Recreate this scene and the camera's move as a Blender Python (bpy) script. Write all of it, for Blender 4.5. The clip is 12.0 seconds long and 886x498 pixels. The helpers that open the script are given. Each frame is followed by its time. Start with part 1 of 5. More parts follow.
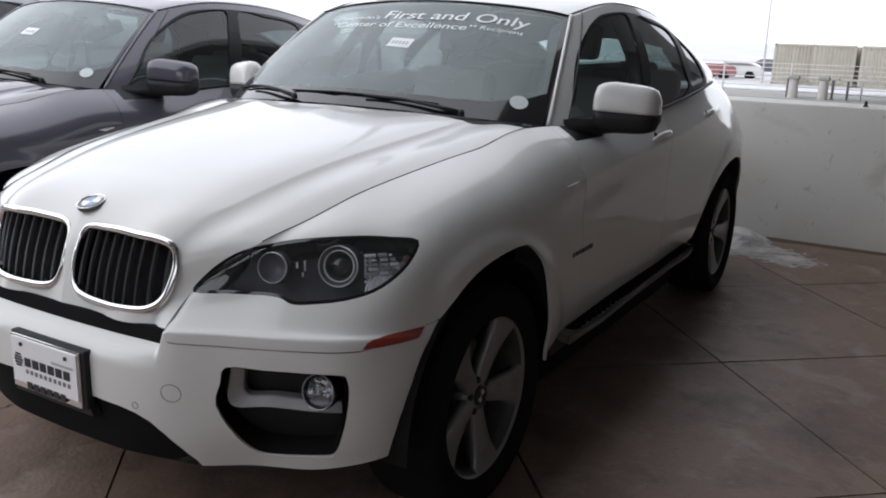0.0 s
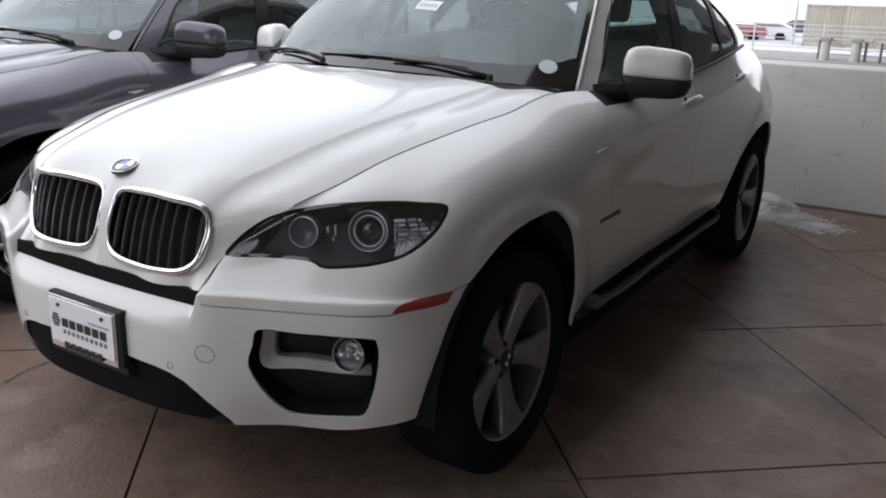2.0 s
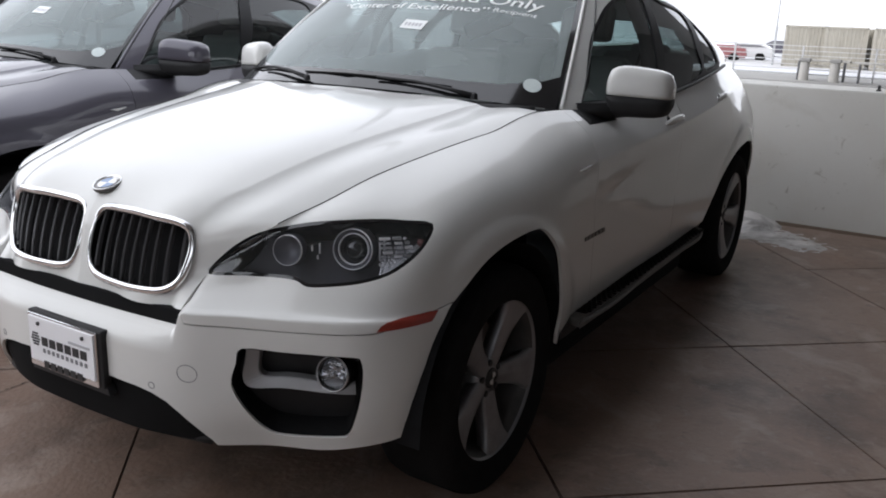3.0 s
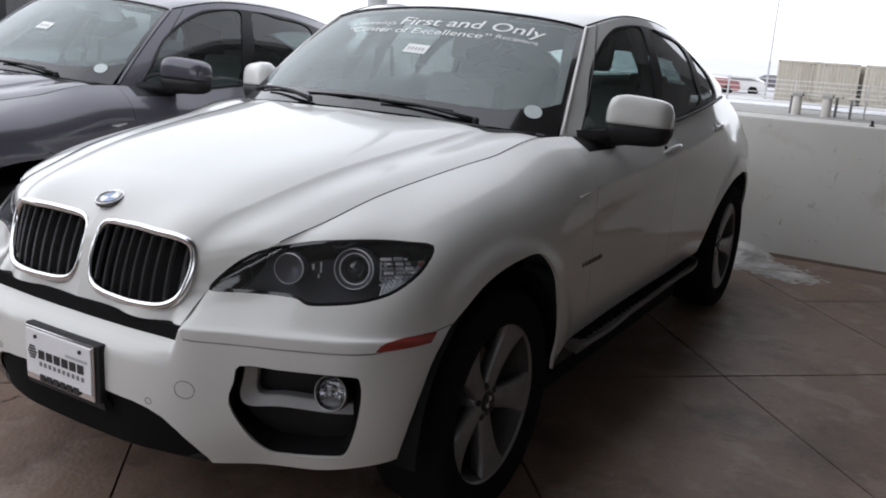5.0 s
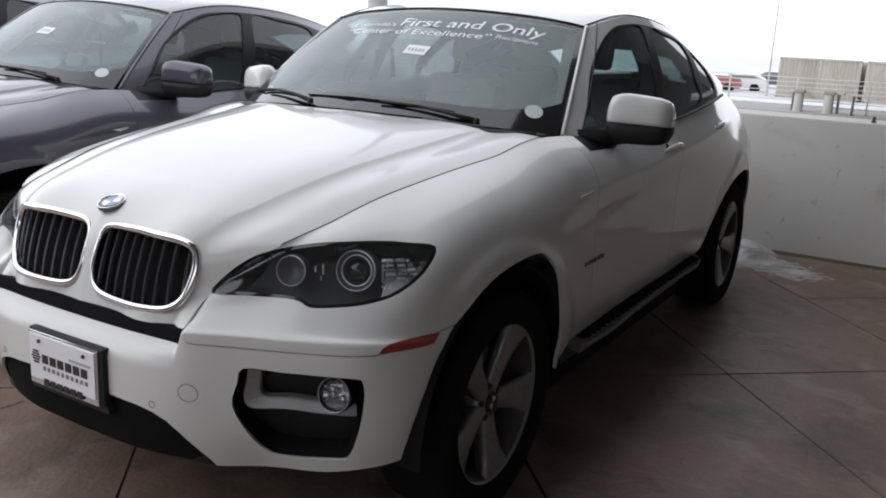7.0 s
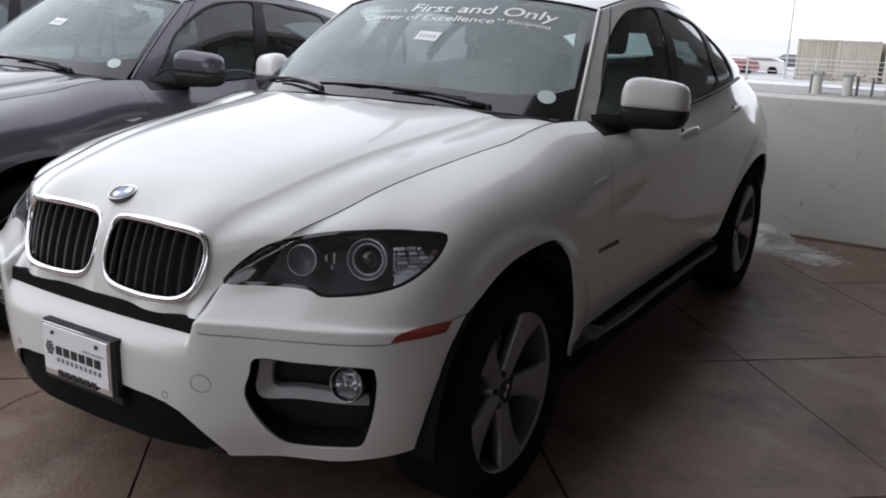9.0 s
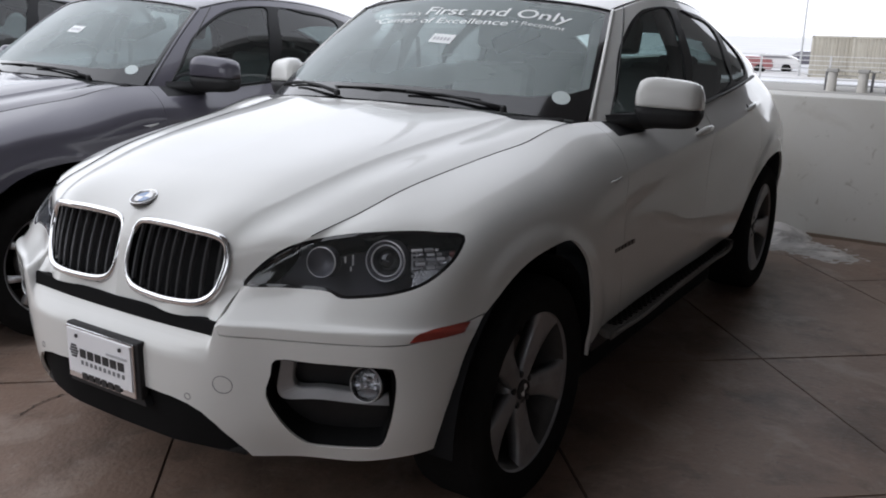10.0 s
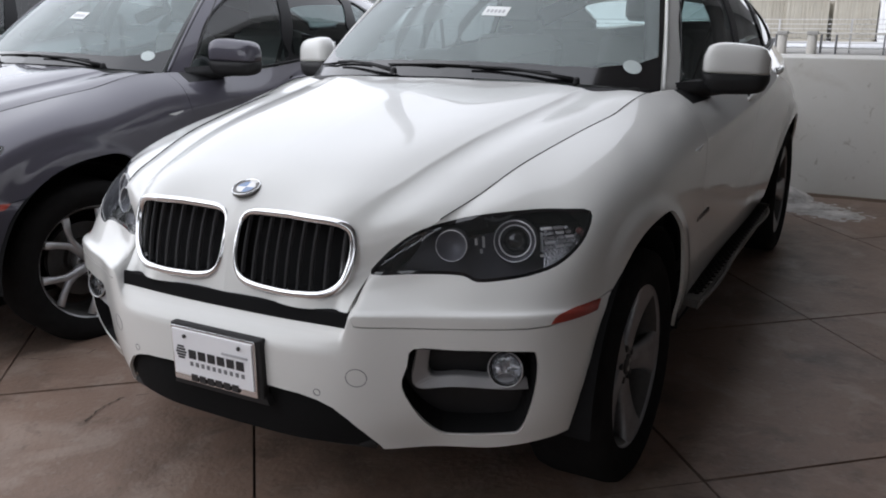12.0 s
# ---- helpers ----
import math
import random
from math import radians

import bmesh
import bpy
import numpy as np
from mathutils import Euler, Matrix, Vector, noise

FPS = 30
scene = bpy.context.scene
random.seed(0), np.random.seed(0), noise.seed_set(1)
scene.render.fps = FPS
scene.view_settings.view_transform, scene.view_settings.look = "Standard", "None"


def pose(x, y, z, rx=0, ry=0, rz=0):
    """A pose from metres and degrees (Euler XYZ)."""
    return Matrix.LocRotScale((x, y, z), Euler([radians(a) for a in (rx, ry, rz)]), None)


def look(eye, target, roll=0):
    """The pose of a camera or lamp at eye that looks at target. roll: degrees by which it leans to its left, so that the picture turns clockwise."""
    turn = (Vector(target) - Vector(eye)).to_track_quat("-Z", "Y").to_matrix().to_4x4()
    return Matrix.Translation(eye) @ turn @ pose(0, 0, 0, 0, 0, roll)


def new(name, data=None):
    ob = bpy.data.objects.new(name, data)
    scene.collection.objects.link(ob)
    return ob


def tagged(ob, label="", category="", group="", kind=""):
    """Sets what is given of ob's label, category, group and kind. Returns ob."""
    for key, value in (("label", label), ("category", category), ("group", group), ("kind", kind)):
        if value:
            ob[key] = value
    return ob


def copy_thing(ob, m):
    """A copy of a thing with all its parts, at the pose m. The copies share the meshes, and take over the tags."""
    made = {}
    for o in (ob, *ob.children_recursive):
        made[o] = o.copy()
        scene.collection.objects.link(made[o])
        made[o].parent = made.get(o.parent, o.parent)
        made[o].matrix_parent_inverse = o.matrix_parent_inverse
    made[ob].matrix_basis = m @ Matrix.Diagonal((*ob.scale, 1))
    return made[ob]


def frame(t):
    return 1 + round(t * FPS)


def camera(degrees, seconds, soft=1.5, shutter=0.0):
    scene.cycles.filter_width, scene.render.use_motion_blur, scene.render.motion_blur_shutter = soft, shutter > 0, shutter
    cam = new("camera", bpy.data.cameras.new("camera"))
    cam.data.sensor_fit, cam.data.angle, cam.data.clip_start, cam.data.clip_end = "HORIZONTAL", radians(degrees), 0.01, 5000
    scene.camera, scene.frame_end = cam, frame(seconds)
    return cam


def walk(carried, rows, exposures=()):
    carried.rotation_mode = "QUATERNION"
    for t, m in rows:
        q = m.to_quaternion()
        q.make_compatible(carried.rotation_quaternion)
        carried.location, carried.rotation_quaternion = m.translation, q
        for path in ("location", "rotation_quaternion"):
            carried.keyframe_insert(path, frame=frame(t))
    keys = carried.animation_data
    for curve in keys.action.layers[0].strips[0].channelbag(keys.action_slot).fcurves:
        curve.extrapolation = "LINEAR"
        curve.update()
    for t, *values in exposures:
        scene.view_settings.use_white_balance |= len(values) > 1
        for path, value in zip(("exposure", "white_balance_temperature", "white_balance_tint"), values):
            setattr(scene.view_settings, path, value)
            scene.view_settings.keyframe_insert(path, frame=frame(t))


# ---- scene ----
# ---- camera ----
cam = camera(54.91, 12.0, soft=1.9)
ROWS = [
    (0.0, 2.0398, -2.2422, 1.4732, 30.664, -14.230, 1.732),
    (0.5, 2.0413, -2.2492, 1.4770, 31.265, -15.022, 2.367),
    (1.0, 2.0432, -2.2592, 1.4749, 32.180, -15.062, 2.125),
    (1.5, 2.0364, -2.2585, 1.4775, 32.473, -15.493, 1.731),
    (2.0, 2.0310, -2.2621, 1.4839, 32.149, -16.788, 1.777),
    (2.5, 2.0295, -2.2572, 1.4844, 31.321, -16.152, 1.604),
    (4.5, 2.0102, -2.2766, 1.4781, 30.600, -14.281, 3.616),
    (5.0, 2.0105, -2.2826, 1.4780, 30.543, -13.871, 3.555),
    (5.5, 2.0117, -2.2855, 1.4808, 30.729, -13.940, 3.434),
    (6.0, 2.0113, -2.2836, 1.4825, 30.672, -14.248, 3.248),
    (6.5, 2.0126, -2.2832, 1.4806, 30.576, -13.814, 3.072),
    (8.5, 2.0144, -2.2649, 1.4767, 31.352, -14.512, 2.475),
    (9.0, 2.0138, -2.2588, 1.4763, 31.835, -14.745, 2.151),
    (9.5, 2.0180, -2.2775, 1.4793, 33.062, -14.461, 1.456),
    (10.0, 2.0161, -2.2814, 1.4790, 32.788, -14.651, 1.367),
    (10.5, 2.0251, -2.2843, 1.4797, 32.685, -14.586, 1.557),
    (11.0, 2.0250, -2.2848, 1.4775, 32.655, -14.910, 1.083),
    (11.5, 1.9266, -2.3275, 1.4626, 32.569, -16.205, 2.207),
    (12.0, 1.5725, -2.4716, 1.4666, 28.997, -16.157, -0.543),
]
walk(cam, [(t, pose(x, y, z, 90 + pitch, 0, yaw) @ pose(0, 0, 0, 0, 0, roll)) for t, x, y, z, yaw, pitch, roll in ROWS], [(0.0, .19), (1.0, .22), (2.0, .34), (2.6, .38), (3.6, .26), (4.5, .20), (6.5, .19), (8.5, .19), (9.0, .15), (11.0, .12), (11.6, .12), (12.0, .24)])

# ---- daylight: an even overcast sky ----
world = bpy.data.worlds.new("overcast_sky")
scene.world = world
world.use_nodes = True
wn, wl = world.node_tree.nodes, world.node_tree.links
wn.clear()
sky = wn.new("ShaderNodeTexSky")
sky.sky_type, sky.sun_disc = "NISHITA", False
sky.sun_elevation, sky.sun_rotation = radians(34), radians(222)
sky.air_density, sky.dust_density, sky.ozone_density = 1.0, 1.2, 1.0
grey = wn.new("ShaderNodeHueSaturation")
grey.inputs["Saturation"].default_value = 0.207
sky_out, bg = wn.new("ShaderNodeOutputWorld"), wn.new("ShaderNodeBackground")
bg.inputs["Strength"].default_value = 0.255
wl.new(sky.outputs[0], grey.inputs["Color"])
veil = wn.new("ShaderNodeMix")
veil.data_type = "RGBA"
veil.inputs[0].default_value = 0.75
veil.inputs[7].default_value = (5.52, 5.7, 6.3, 1)
wl.new(grey.outputs[0], veil.inputs[6])
wl.new(veil.outputs[2], bg.inputs["Color"])
wl.new(bg.outputs[0], sky_out.inputs["Surface"])
sun_data = bpy.data.lights.new("sun", "SUN")
sun_data.energy, sun_data.angle, sun_data.color = 0.15, radians(60), (1.0, 0.98, 0.96)
sun = new("sun", sun_data)
sun.matrix_world = look((-26, 0, 20), (0, 0, 0))
scene.view_settings.exposure = 0.0
# ---- materials ----
def material(name, color, rough=0.5, metal=0.0, coat=0.0, vary=0.0, scale=6.0, bump=0.0, bump_scale=60.0, random=0.0, dirt=None, dirt_scale=2.0, dirt_amount=0.5, spec=0.5, coat_ior=1.5, stains=(), coat_rough=.03):
    m = bpy.data.materials.new(name)
    m.use_nodes = True
    n, l = m.node_tree.nodes, m.node_tree.links
    b = n["Principled BSDF"]
    b.inputs["Roughness"].default_value, b.inputs["Metallic"].default_value = rough, metal
    b.inputs["Coat Weight"].default_value, b.inputs["Coat Roughness"].default_value = coat, coat_rough
    b.inputs["Coat IOR"].default_value = coat_ior
    b.inputs["Specular IOR Level"].default_value = spec
    b.inputs["Base Color"].default_value = (*color, 1)
    where = n.new("ShaderNodeTexCoord")
    if vary or dirt or random:
        tone = n.new("ShaderNodeMix")
        tone.data_type = "RGBA"
        tone.inputs[6].default_value = (*[c * (1 - vary) for c in color], 1)
        tone.inputs[7].default_value = (*[min(1, c * (1 + vary)) for c in color], 1)
        tex = n.new("ShaderNodeTexNoise")
        tex.inputs["Scale"].default_value, tex.inputs["Detail"].default_value = scale, 8
        l.new(where.outputs["Object"], tex.inputs["Vector"])
        l.new(tex.outputs["Fac"], tone.inputs[0])
        last = tone.outputs[2]
        if random:
            info, hsv, span = n.new("ShaderNodeObjectInfo"), n.new("ShaderNodeHueSaturation"), n.new("ShaderNodeMapRange")
            span.inputs[3].default_value, span.inputs[4].default_value = 1 - random, 1 + random
            l.new(info.outputs["Random"], span.inputs[0])
            l.new(span.outputs[0], hsv.inputs["Value"])
            l.new(last, hsv.inputs["Color"])
            last = hsv.outputs[0]
        if dirt:
            spot, ramp, over = n.new("ShaderNodeTexNoise"), n.new("ShaderNodeValToRGB"), n.new("ShaderNodeMix")
            over.data_type = "RGBA"
            spot.inputs["Scale"].default_value, spot.inputs["Detail"].default_value, spot.inputs["Roughness"].default_value = dirt_scale, 10, 0.65
            ramp.color_ramp.elements[0].position, ramp.color_ramp.elements[1].position = 0.48, 0.72
            ramp.color_ramp.elements[1].color = (dirt_amount, dirt_amount, dirt_amount, 1)
            geo = n.new("ShaderNodeNewGeometry")
            l.new(geo.outputs["Position"], spot.inputs["Vector"])
            l.new(spot.outputs["Fac"], ramp.inputs[0])
            l.new(ramp.outputs[0], over.inputs[0])
            l.new(last, over.inputs[6])
            over.inputs[7].default_value = (*dirt, 1)
            last = over.outputs[2]
        for tint, size, amount, low, high in stains:
            spot, ramp, over, geo = n.new("ShaderNodeTexNoise"), n.new("ShaderNodeMapRange"), n.new("ShaderNodeMix"), n.new("ShaderNodeNewGeometry")
            over.data_type = "RGBA"
            spot.inputs["Scale"].default_value, spot.inputs["Detail"].default_value, spot.inputs["Roughness"].default_value, spot.inputs["Distortion"].default_value = size, 8, 0.6, 0.6
            ramp.inputs[1].default_value, ramp.inputs[2].default_value, ramp.inputs[4].default_value = low, high, amount
            l.new(geo.outputs["Position"], spot.inputs["Vector"])
            l.new(spot.outputs["Fac"], ramp.inputs[0])
            l.new(ramp.outputs[0], over.inputs[0])
            l.new(last, over.inputs[6])
            over.inputs[7].default_value = (*tint, 1)
            last = over.outputs[2]
        l.new(last, b.inputs["Base Color"])
    if bump:
        tex, bm_node = n.new("ShaderNodeTexNoise"), n.new("ShaderNodeBump")
        tex.inputs["Scale"].default_value, tex.inputs["Detail"].default_value = bump_scale, 6
        bm_node.inputs["Strength"].default_value, bm_node.inputs["Distance"].default_value = bump, 0.01
        l.new(where.outputs["Object"], tex.inputs["Vector"])
        l.new(tex.outputs["Fac"], bm_node.inputs["Height"])
        l.new(bm_node.outputs[0], b.inputs["Normal"])
    return m


def glass(name, tint, gloss_rough=0.0, ior=1.5, dust_sheen=0.0, sheen_tone=(.60, .70, .70)):
    """A pane: tinted see-through glass with a Fresnel gloss."""
    m = bpy.data.materials.new(name)
    m.use_nodes = True
    n, l = m.node_tree.nodes, m.node_tree.links
    n.clear()
    out, mix, f, steep, span_f = n.new("ShaderNodeOutputMaterial"), n.new("ShaderNodeMixShader"), n.new("ShaderNodeLayerWeight"), n.new("ShaderNodeMath"), n.new("ShaderNodeMapRange")
    clear, gloss = n.new("ShaderNodeBsdfTransparent"), n.new("ShaderNodeBsdfGlossy")
    clear.inputs["Color"].default_value = (*tint, 1)
    gloss.inputs["Roughness"].default_value = gloss_rough
    # gloss rises towards grazing sight, alike from within and from without
    f.inputs["Blend"].default_value = .5
    steep.operation = "POWER"
    steep.inputs[1].default_value = 5.0
    span_f.inputs[3].default_value, span_f.inputs[4].default_value = 2 * ((ior - 1) / (ior + 1)) ** 2, 1.0
    l.new(f.outputs["Facing"], steep.inputs[0])
    l.new(steep.outputs[0], span_f.inputs[0])
    l.new(span_f.outputs[0], mix.inputs[0])
    l.new(clear.outputs[0], mix.inputs[1])
    l.new(gloss.outputs[0], mix.inputs[2])
    last = mix
    if dust_sheen:
        # uneven dusty coat; on windscreen and lens it paints in the sky's reflection
        sheen, over, tex, span = n.new("ShaderNodeBsdfDiffuse"), n.new("ShaderNodeMixShader"), n.new("ShaderNodeTexNoise"), n.new("ShaderNodeMapRange")
        sheen.inputs["Color"].default_value = (*sheen_tone, 1)
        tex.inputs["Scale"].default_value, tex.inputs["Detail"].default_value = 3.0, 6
        span.inputs[3].default_value, span.inputs[4].default_value = dust_sheen * .9, dust_sheen * 1.1
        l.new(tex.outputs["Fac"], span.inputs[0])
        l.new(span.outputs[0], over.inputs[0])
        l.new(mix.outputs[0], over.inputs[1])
        l.new(sheen.outputs[0], over.inputs[2])
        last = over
    l.new(last.outputs[0], out.inputs["Surface"])
    return m


M_WHITE = material("white_paint", (.71, .71, .686), .35, coat=1.0, vary=.015, scale=3, coat_ior=1.40, spec=.2)
M_GREY = material("grey_metallic_paint", (.085, .080, .102), .42, metal=.4, coat=1.0, vary=.06, scale=400, coat_ior=1.55, coat_rough=.04)
M_SILVER = material("silver_paint", (.30, .31, .33), .35, metal=.5, coat=1.0, vary=.05, scale=400)
M_GAP = material("dark_inner_steel", (.010, .010, .0105), .9, vary=.2, spec=.1)
M_PLASTIC = material("black_plastic", (.022, .022, .023), .55, vary=.25, scale=30, bump=.12, bump_scale=500, spec=.3)
M_GLOSS_BLACK = material("gloss_black_trim", (.008, .008, .009), .12, coat=.6, vary=.2)
M_RUBBER = material("tyre_rubber", (.015, .0145, .0145), .95, vary=.3, scale=25, bump=.2, bump_scale=180, spec=.05)
M_TREAD = material("grey_rubber_tread", (.17, .165, .16), .7, vary=.25, scale=40)
M_BOARD = material("dull_grey_board", (.13, .125, .12), .6, metal=.2, vary=.2, scale=30, bump=.2, bump_scale=120)
M_CHROME = material("chrome", (.80, .80, .81), .12, metal=1.0, vary=.03, scale=20)
M_SATIN = material("satin_silver_plastic", (.42, .42, .43), .35, metal=.6, vary=.06, scale=40)
M_DULL = material("dull_aluminium", (.33, .33, .335), .5, metal=.5, vary=.1, scale=20)
M_ALLOY = material("silver_alloy", (.31, .31, .32), .42, metal=.6, coat=.3, vary=.06, scale=30, dirt=(.05, .045, .04), dirt_scale=8, dirt_amount=.35)
M_RIM_LIGHT = material("bright_silver_alloy", (.50, .50, .51), .35, metal=.6, coat=.3, vary=.06, scale=30)
# rim barrel darkened to paint in the shade behind the spokes
M_BARREL = material("shade_darkened_barrel", (.07, .067, .065), .5, metal=.3, vary=.3, scale=30)
M_DISC = material("brake_disc_iron", (.16, .155, .15), .4, metal=.9, vary=.2, scale=60)
M_RIBBED = material("ribbed_lamp_reflector", (.55, .55, .57), .22, metal=.6, vary=.5, scale=90, bump=.9, bump_scale=140)
M_ORANGE = material("orange_reflector", (.30, .034, .02), .18, coat=1.0, vary=.18, scale=220, bump=.25, bump_scale=300)
M_AMBER = material("dull_amber", (.12, .025, .02), .4, vary=.2)
M_CLEAR = material("clear_indicator_lens", (.72, .72, .73), .25, coat=1, vary=.08, scale=60)
M_BLUE = material("blue_enamel", (.05, .15, .36), .2, coat=1, vary=.05)
M_ENAMEL = material("white_enamel", (.8, .8, .8), .2, coat=1, vary=.03)
M_BADGE = material("dark_badge", (.13, .125, .12), .3, metal=.7, vary=.1)
M_PLATE = material("plate_card", (.86, .86, .88), .4, vary=.03, scale=9)
M_INK = material("black_ink", (.02, .02, .022), .5, vary=.15)
M_INK_GREY = material("grey_ink", (.20, .20, .21), .5, vary=.1)
M_TRIM = material("satin_black_trim", (.009, .009, .010), .42, vary=.2, spec=.25)
M_STICKER = material("white_sticker", (.82, .84, .83), .5, vary=.04)
M_DECAL = material("faded_decal", (.55, .61, .60), .5, vary=.10, scale=60)
M_SEAT = material("grey_leather", (.36, .36, .355), .6, vary=.08, scale=12)
M_DASH = material("dark_dash", (.028, .028, .03), .6, vary=.15, scale=20, bump=.1, bump_scale=260)
M_HEADLINER = material("headliner_cloth", (.76, .76, .74), .9, vary=.05, scale=50)
M_REFLECTOR = material("lamp_reflector", (.50, .50, .51), .10, metal=.95, vary=.2, scale=60)
M_BOWL = material("grey_lamp_bowl", (.15, .15, .165), .4, metal=.3, vary=.15, scale=40)
M_LAMP_DARK = material("lamp_housing", (.055, .053, .064), .5, metal=.0, vary=.2, scale=30)
# strong pale veil in place of the sky mirrored in the windscreen
M_SCREEN = glass("windscreen_glass", (.95, 1.0, .99), ior=1.25, dust_sheen=.34, sheen_tone=(.57, .65, .65))
M_WINDOW = glass("greenish_window_glass", (.34, .41, .405), dust_sheen=.01)
M_WINDOW_DARK = glass("tinted_window_glass", (.17, .20, .20), dust_sheen=.008)
M_REAR = glass("rear_screen_glass", (.66, .80, .79), dust_sheen=.02)
M_LENS = glass("clear_lens", (.92, .93, .96), ior=1.5, dust_sheen=.018)
M_FLOOR = material("worn_concrete", (.212, .144, .109), .5, vary=.26, scale=2.2, bump=.35, bump_scale=55, random=.09, dirt=(.055, .040, .031), dirt_scale=1.3, dirt_amount=.9, stains=(((.34, .27, .225), 3.1, .55, .52, .66), ((.17, .085, .045), .9, .55, .60, .74), ((.062, .042, .032), 5.5, .5, .58, .70), ((.30, .26, .23), 22, .35, .56, .70), ((.06, .045, .036), 38, .45, .60, .72), ((.05, .04, .034), .55, .55, .55, .68)))
M_CRACK = material("dusty_crack", (.075, .058, .046), .95, vary=.4, scale=12)
M_JOINT = material("dirty_joint", (.035, .028, .024), .95, vary=.3, scale=8)
M_WALL = material("painted_concrete_wall", (.66, .65, .615), .75, vary=.05, scale=1.6, bump=.1, bump_scale=40, dirt=(.58, .545, .48), dirt_scale=2.2, dirt_amount=.35, stains=(((.26, .23, .18), 9, .55, .63, .72), ((.36, .32, .25), 1.3, .6, .55, .72), ((.20, .17, .13), 30, .5, .66, .74)))
M_SOFFIT = material("soffit_concrete", (.42, .41, .40), .85, vary=.1, scale=2, bump=.1, bump_scale=30)
M_FACADE = material("dark_facade", (.055, .052, .049), .8, vary=.15, scale=1.5, bump=.08, bump_scale=20)
M_SNOW = material("old_snow", (.72, .73, .75), .6, vary=.12, scale=9, bump=.5, bump_scale=45, dirt=(.35, .32, .29), dirt_scale=7, dirt_amount=.6)
M_SLUSH = material("wet_melting_slush", (.40, .39, .38), .28, vary=.35, scale=5, bump=.5, bump_scale=35, dirt=(.10, .085, .07), dirt_scale=4.5, dirt_amount=.85, stains=(((.62, .60, .58), 5.0, .85, .50, .60),))
M_DECK = material("far_deck_concrete", (.34, .33, .31), .8, vary=.1, scale=1, bump=.1, bump_scale=10)
M_RAIL = material("galvanised_rail", (.66, .66, .66), .45, metal=.3, vary=.08, scale=10)
M_BOLLARD = material("bollard_concrete", (.52, .50, .46), .8, vary=.1, scale=8, bump=.15, bump_scale=50)
M_CONTAINER = material("tan_container_paint", (.44, .41, .345), .6, vary=.08, scale=2, dirt=(.34, .30, .24), dirt_scale=1.3, dirt_amount=.5)
M_WHITE_BOX = material("white_container_paint", (.80, .80, .79), .6, vary=.05, scale=2)
M_FIELD = material("snowy_field", (.62, .62, .63), .9, vary=.08, scale=.05, dirt=(.42, .38, .33), dirt_scale=.09, dirt_amount=.5)
# near-white base colour paints in the distance haze
M_HILL = material("haze_tinted_hill", (.90, .89, .89), 1.0, vary=.03, scale=.01)
# red dulled in its base colour for the distance haze
M_RED = material("hazed_red_paint", (.30, .10, .10), .4, coat=.6, vary=.1)
M_POLE = material("grey_pole_paint", (.46, .465, .47), .5, metal=.3, vary=.06, scale=5)
M_STAIN = material("rust_stain", (.10, .068, .046), .8, vary=.3, scale=3)


# ---- mesh helpers ----
def thing(name, label, category, group="", kind=""):
    return tagged(new(name), label, category, group, kind)


def part(name, bm, mat, parent=None, label="", smooth=False):
    """One bmesh as one mesh object under a thing or a part."""
    me = bpy.data.meshes.new(name)
    if smooth:
        for f in bm.faces:
            f.smooth = True
    bm.to_mesh(me)
    bm.free()
    me.materials.append(mat)
    ob = new(name, me)
    ob.parent = parent
    return tagged(ob, label)


def box(x0, x1, y0, y1, z0, z1, bevel=0.0, segments=2):
    bm = bmesh.new()
    bmesh.ops.create_cube(bm, size=1)
    for v in bm.verts:
        v.co = Vector(((x0 + x1) / 2 + v.co.x * (x1 - x0), (y0 + y1) / 2 + v.co.y * (y1 - y0), (z0 + z1) / 2 + v.co.z * (z1 - z0)))
    if bevel:
        bmesh.ops.bevel(bm, geom=bm.edges[:], offset=bevel, segments=segments, profile=.6, affect="EDGES")
    return bm


def lathe(profile, steps=40, axis="x", at=(0, 0, 0), caps=True):
    """A turned body: profile of (along, radius) round an axis through at."""
    bm, rings = bmesh.new(), []
    for a, r in profile:
        ring = []
        for k in range(steps):
            c, s = r * math.cos(2 * math.pi * k / steps), r * math.sin(2 * math.pi * k / steps)
            p = {"x": (a, c, s), "y": (c, a, s), "z": (c, s, a)}[axis]
            ring.append(bm.verts.new((p[0] + at[0], p[1] + at[1], p[2] + at[2])))
        rings.append(ring)
    for a, b in zip(rings, rings[1:]):
        for k in range(steps):
            bm.faces.new((a[k], a[(k + 1) % steps], b[(k + 1) % steps], b[k]))
    for ring in (rings[0], rings[-1]) if caps else ():
        bm.faces.new(ring)
    bmesh.ops.recalc_face_normals(bm, faces=bm.faces[:])
    return bm


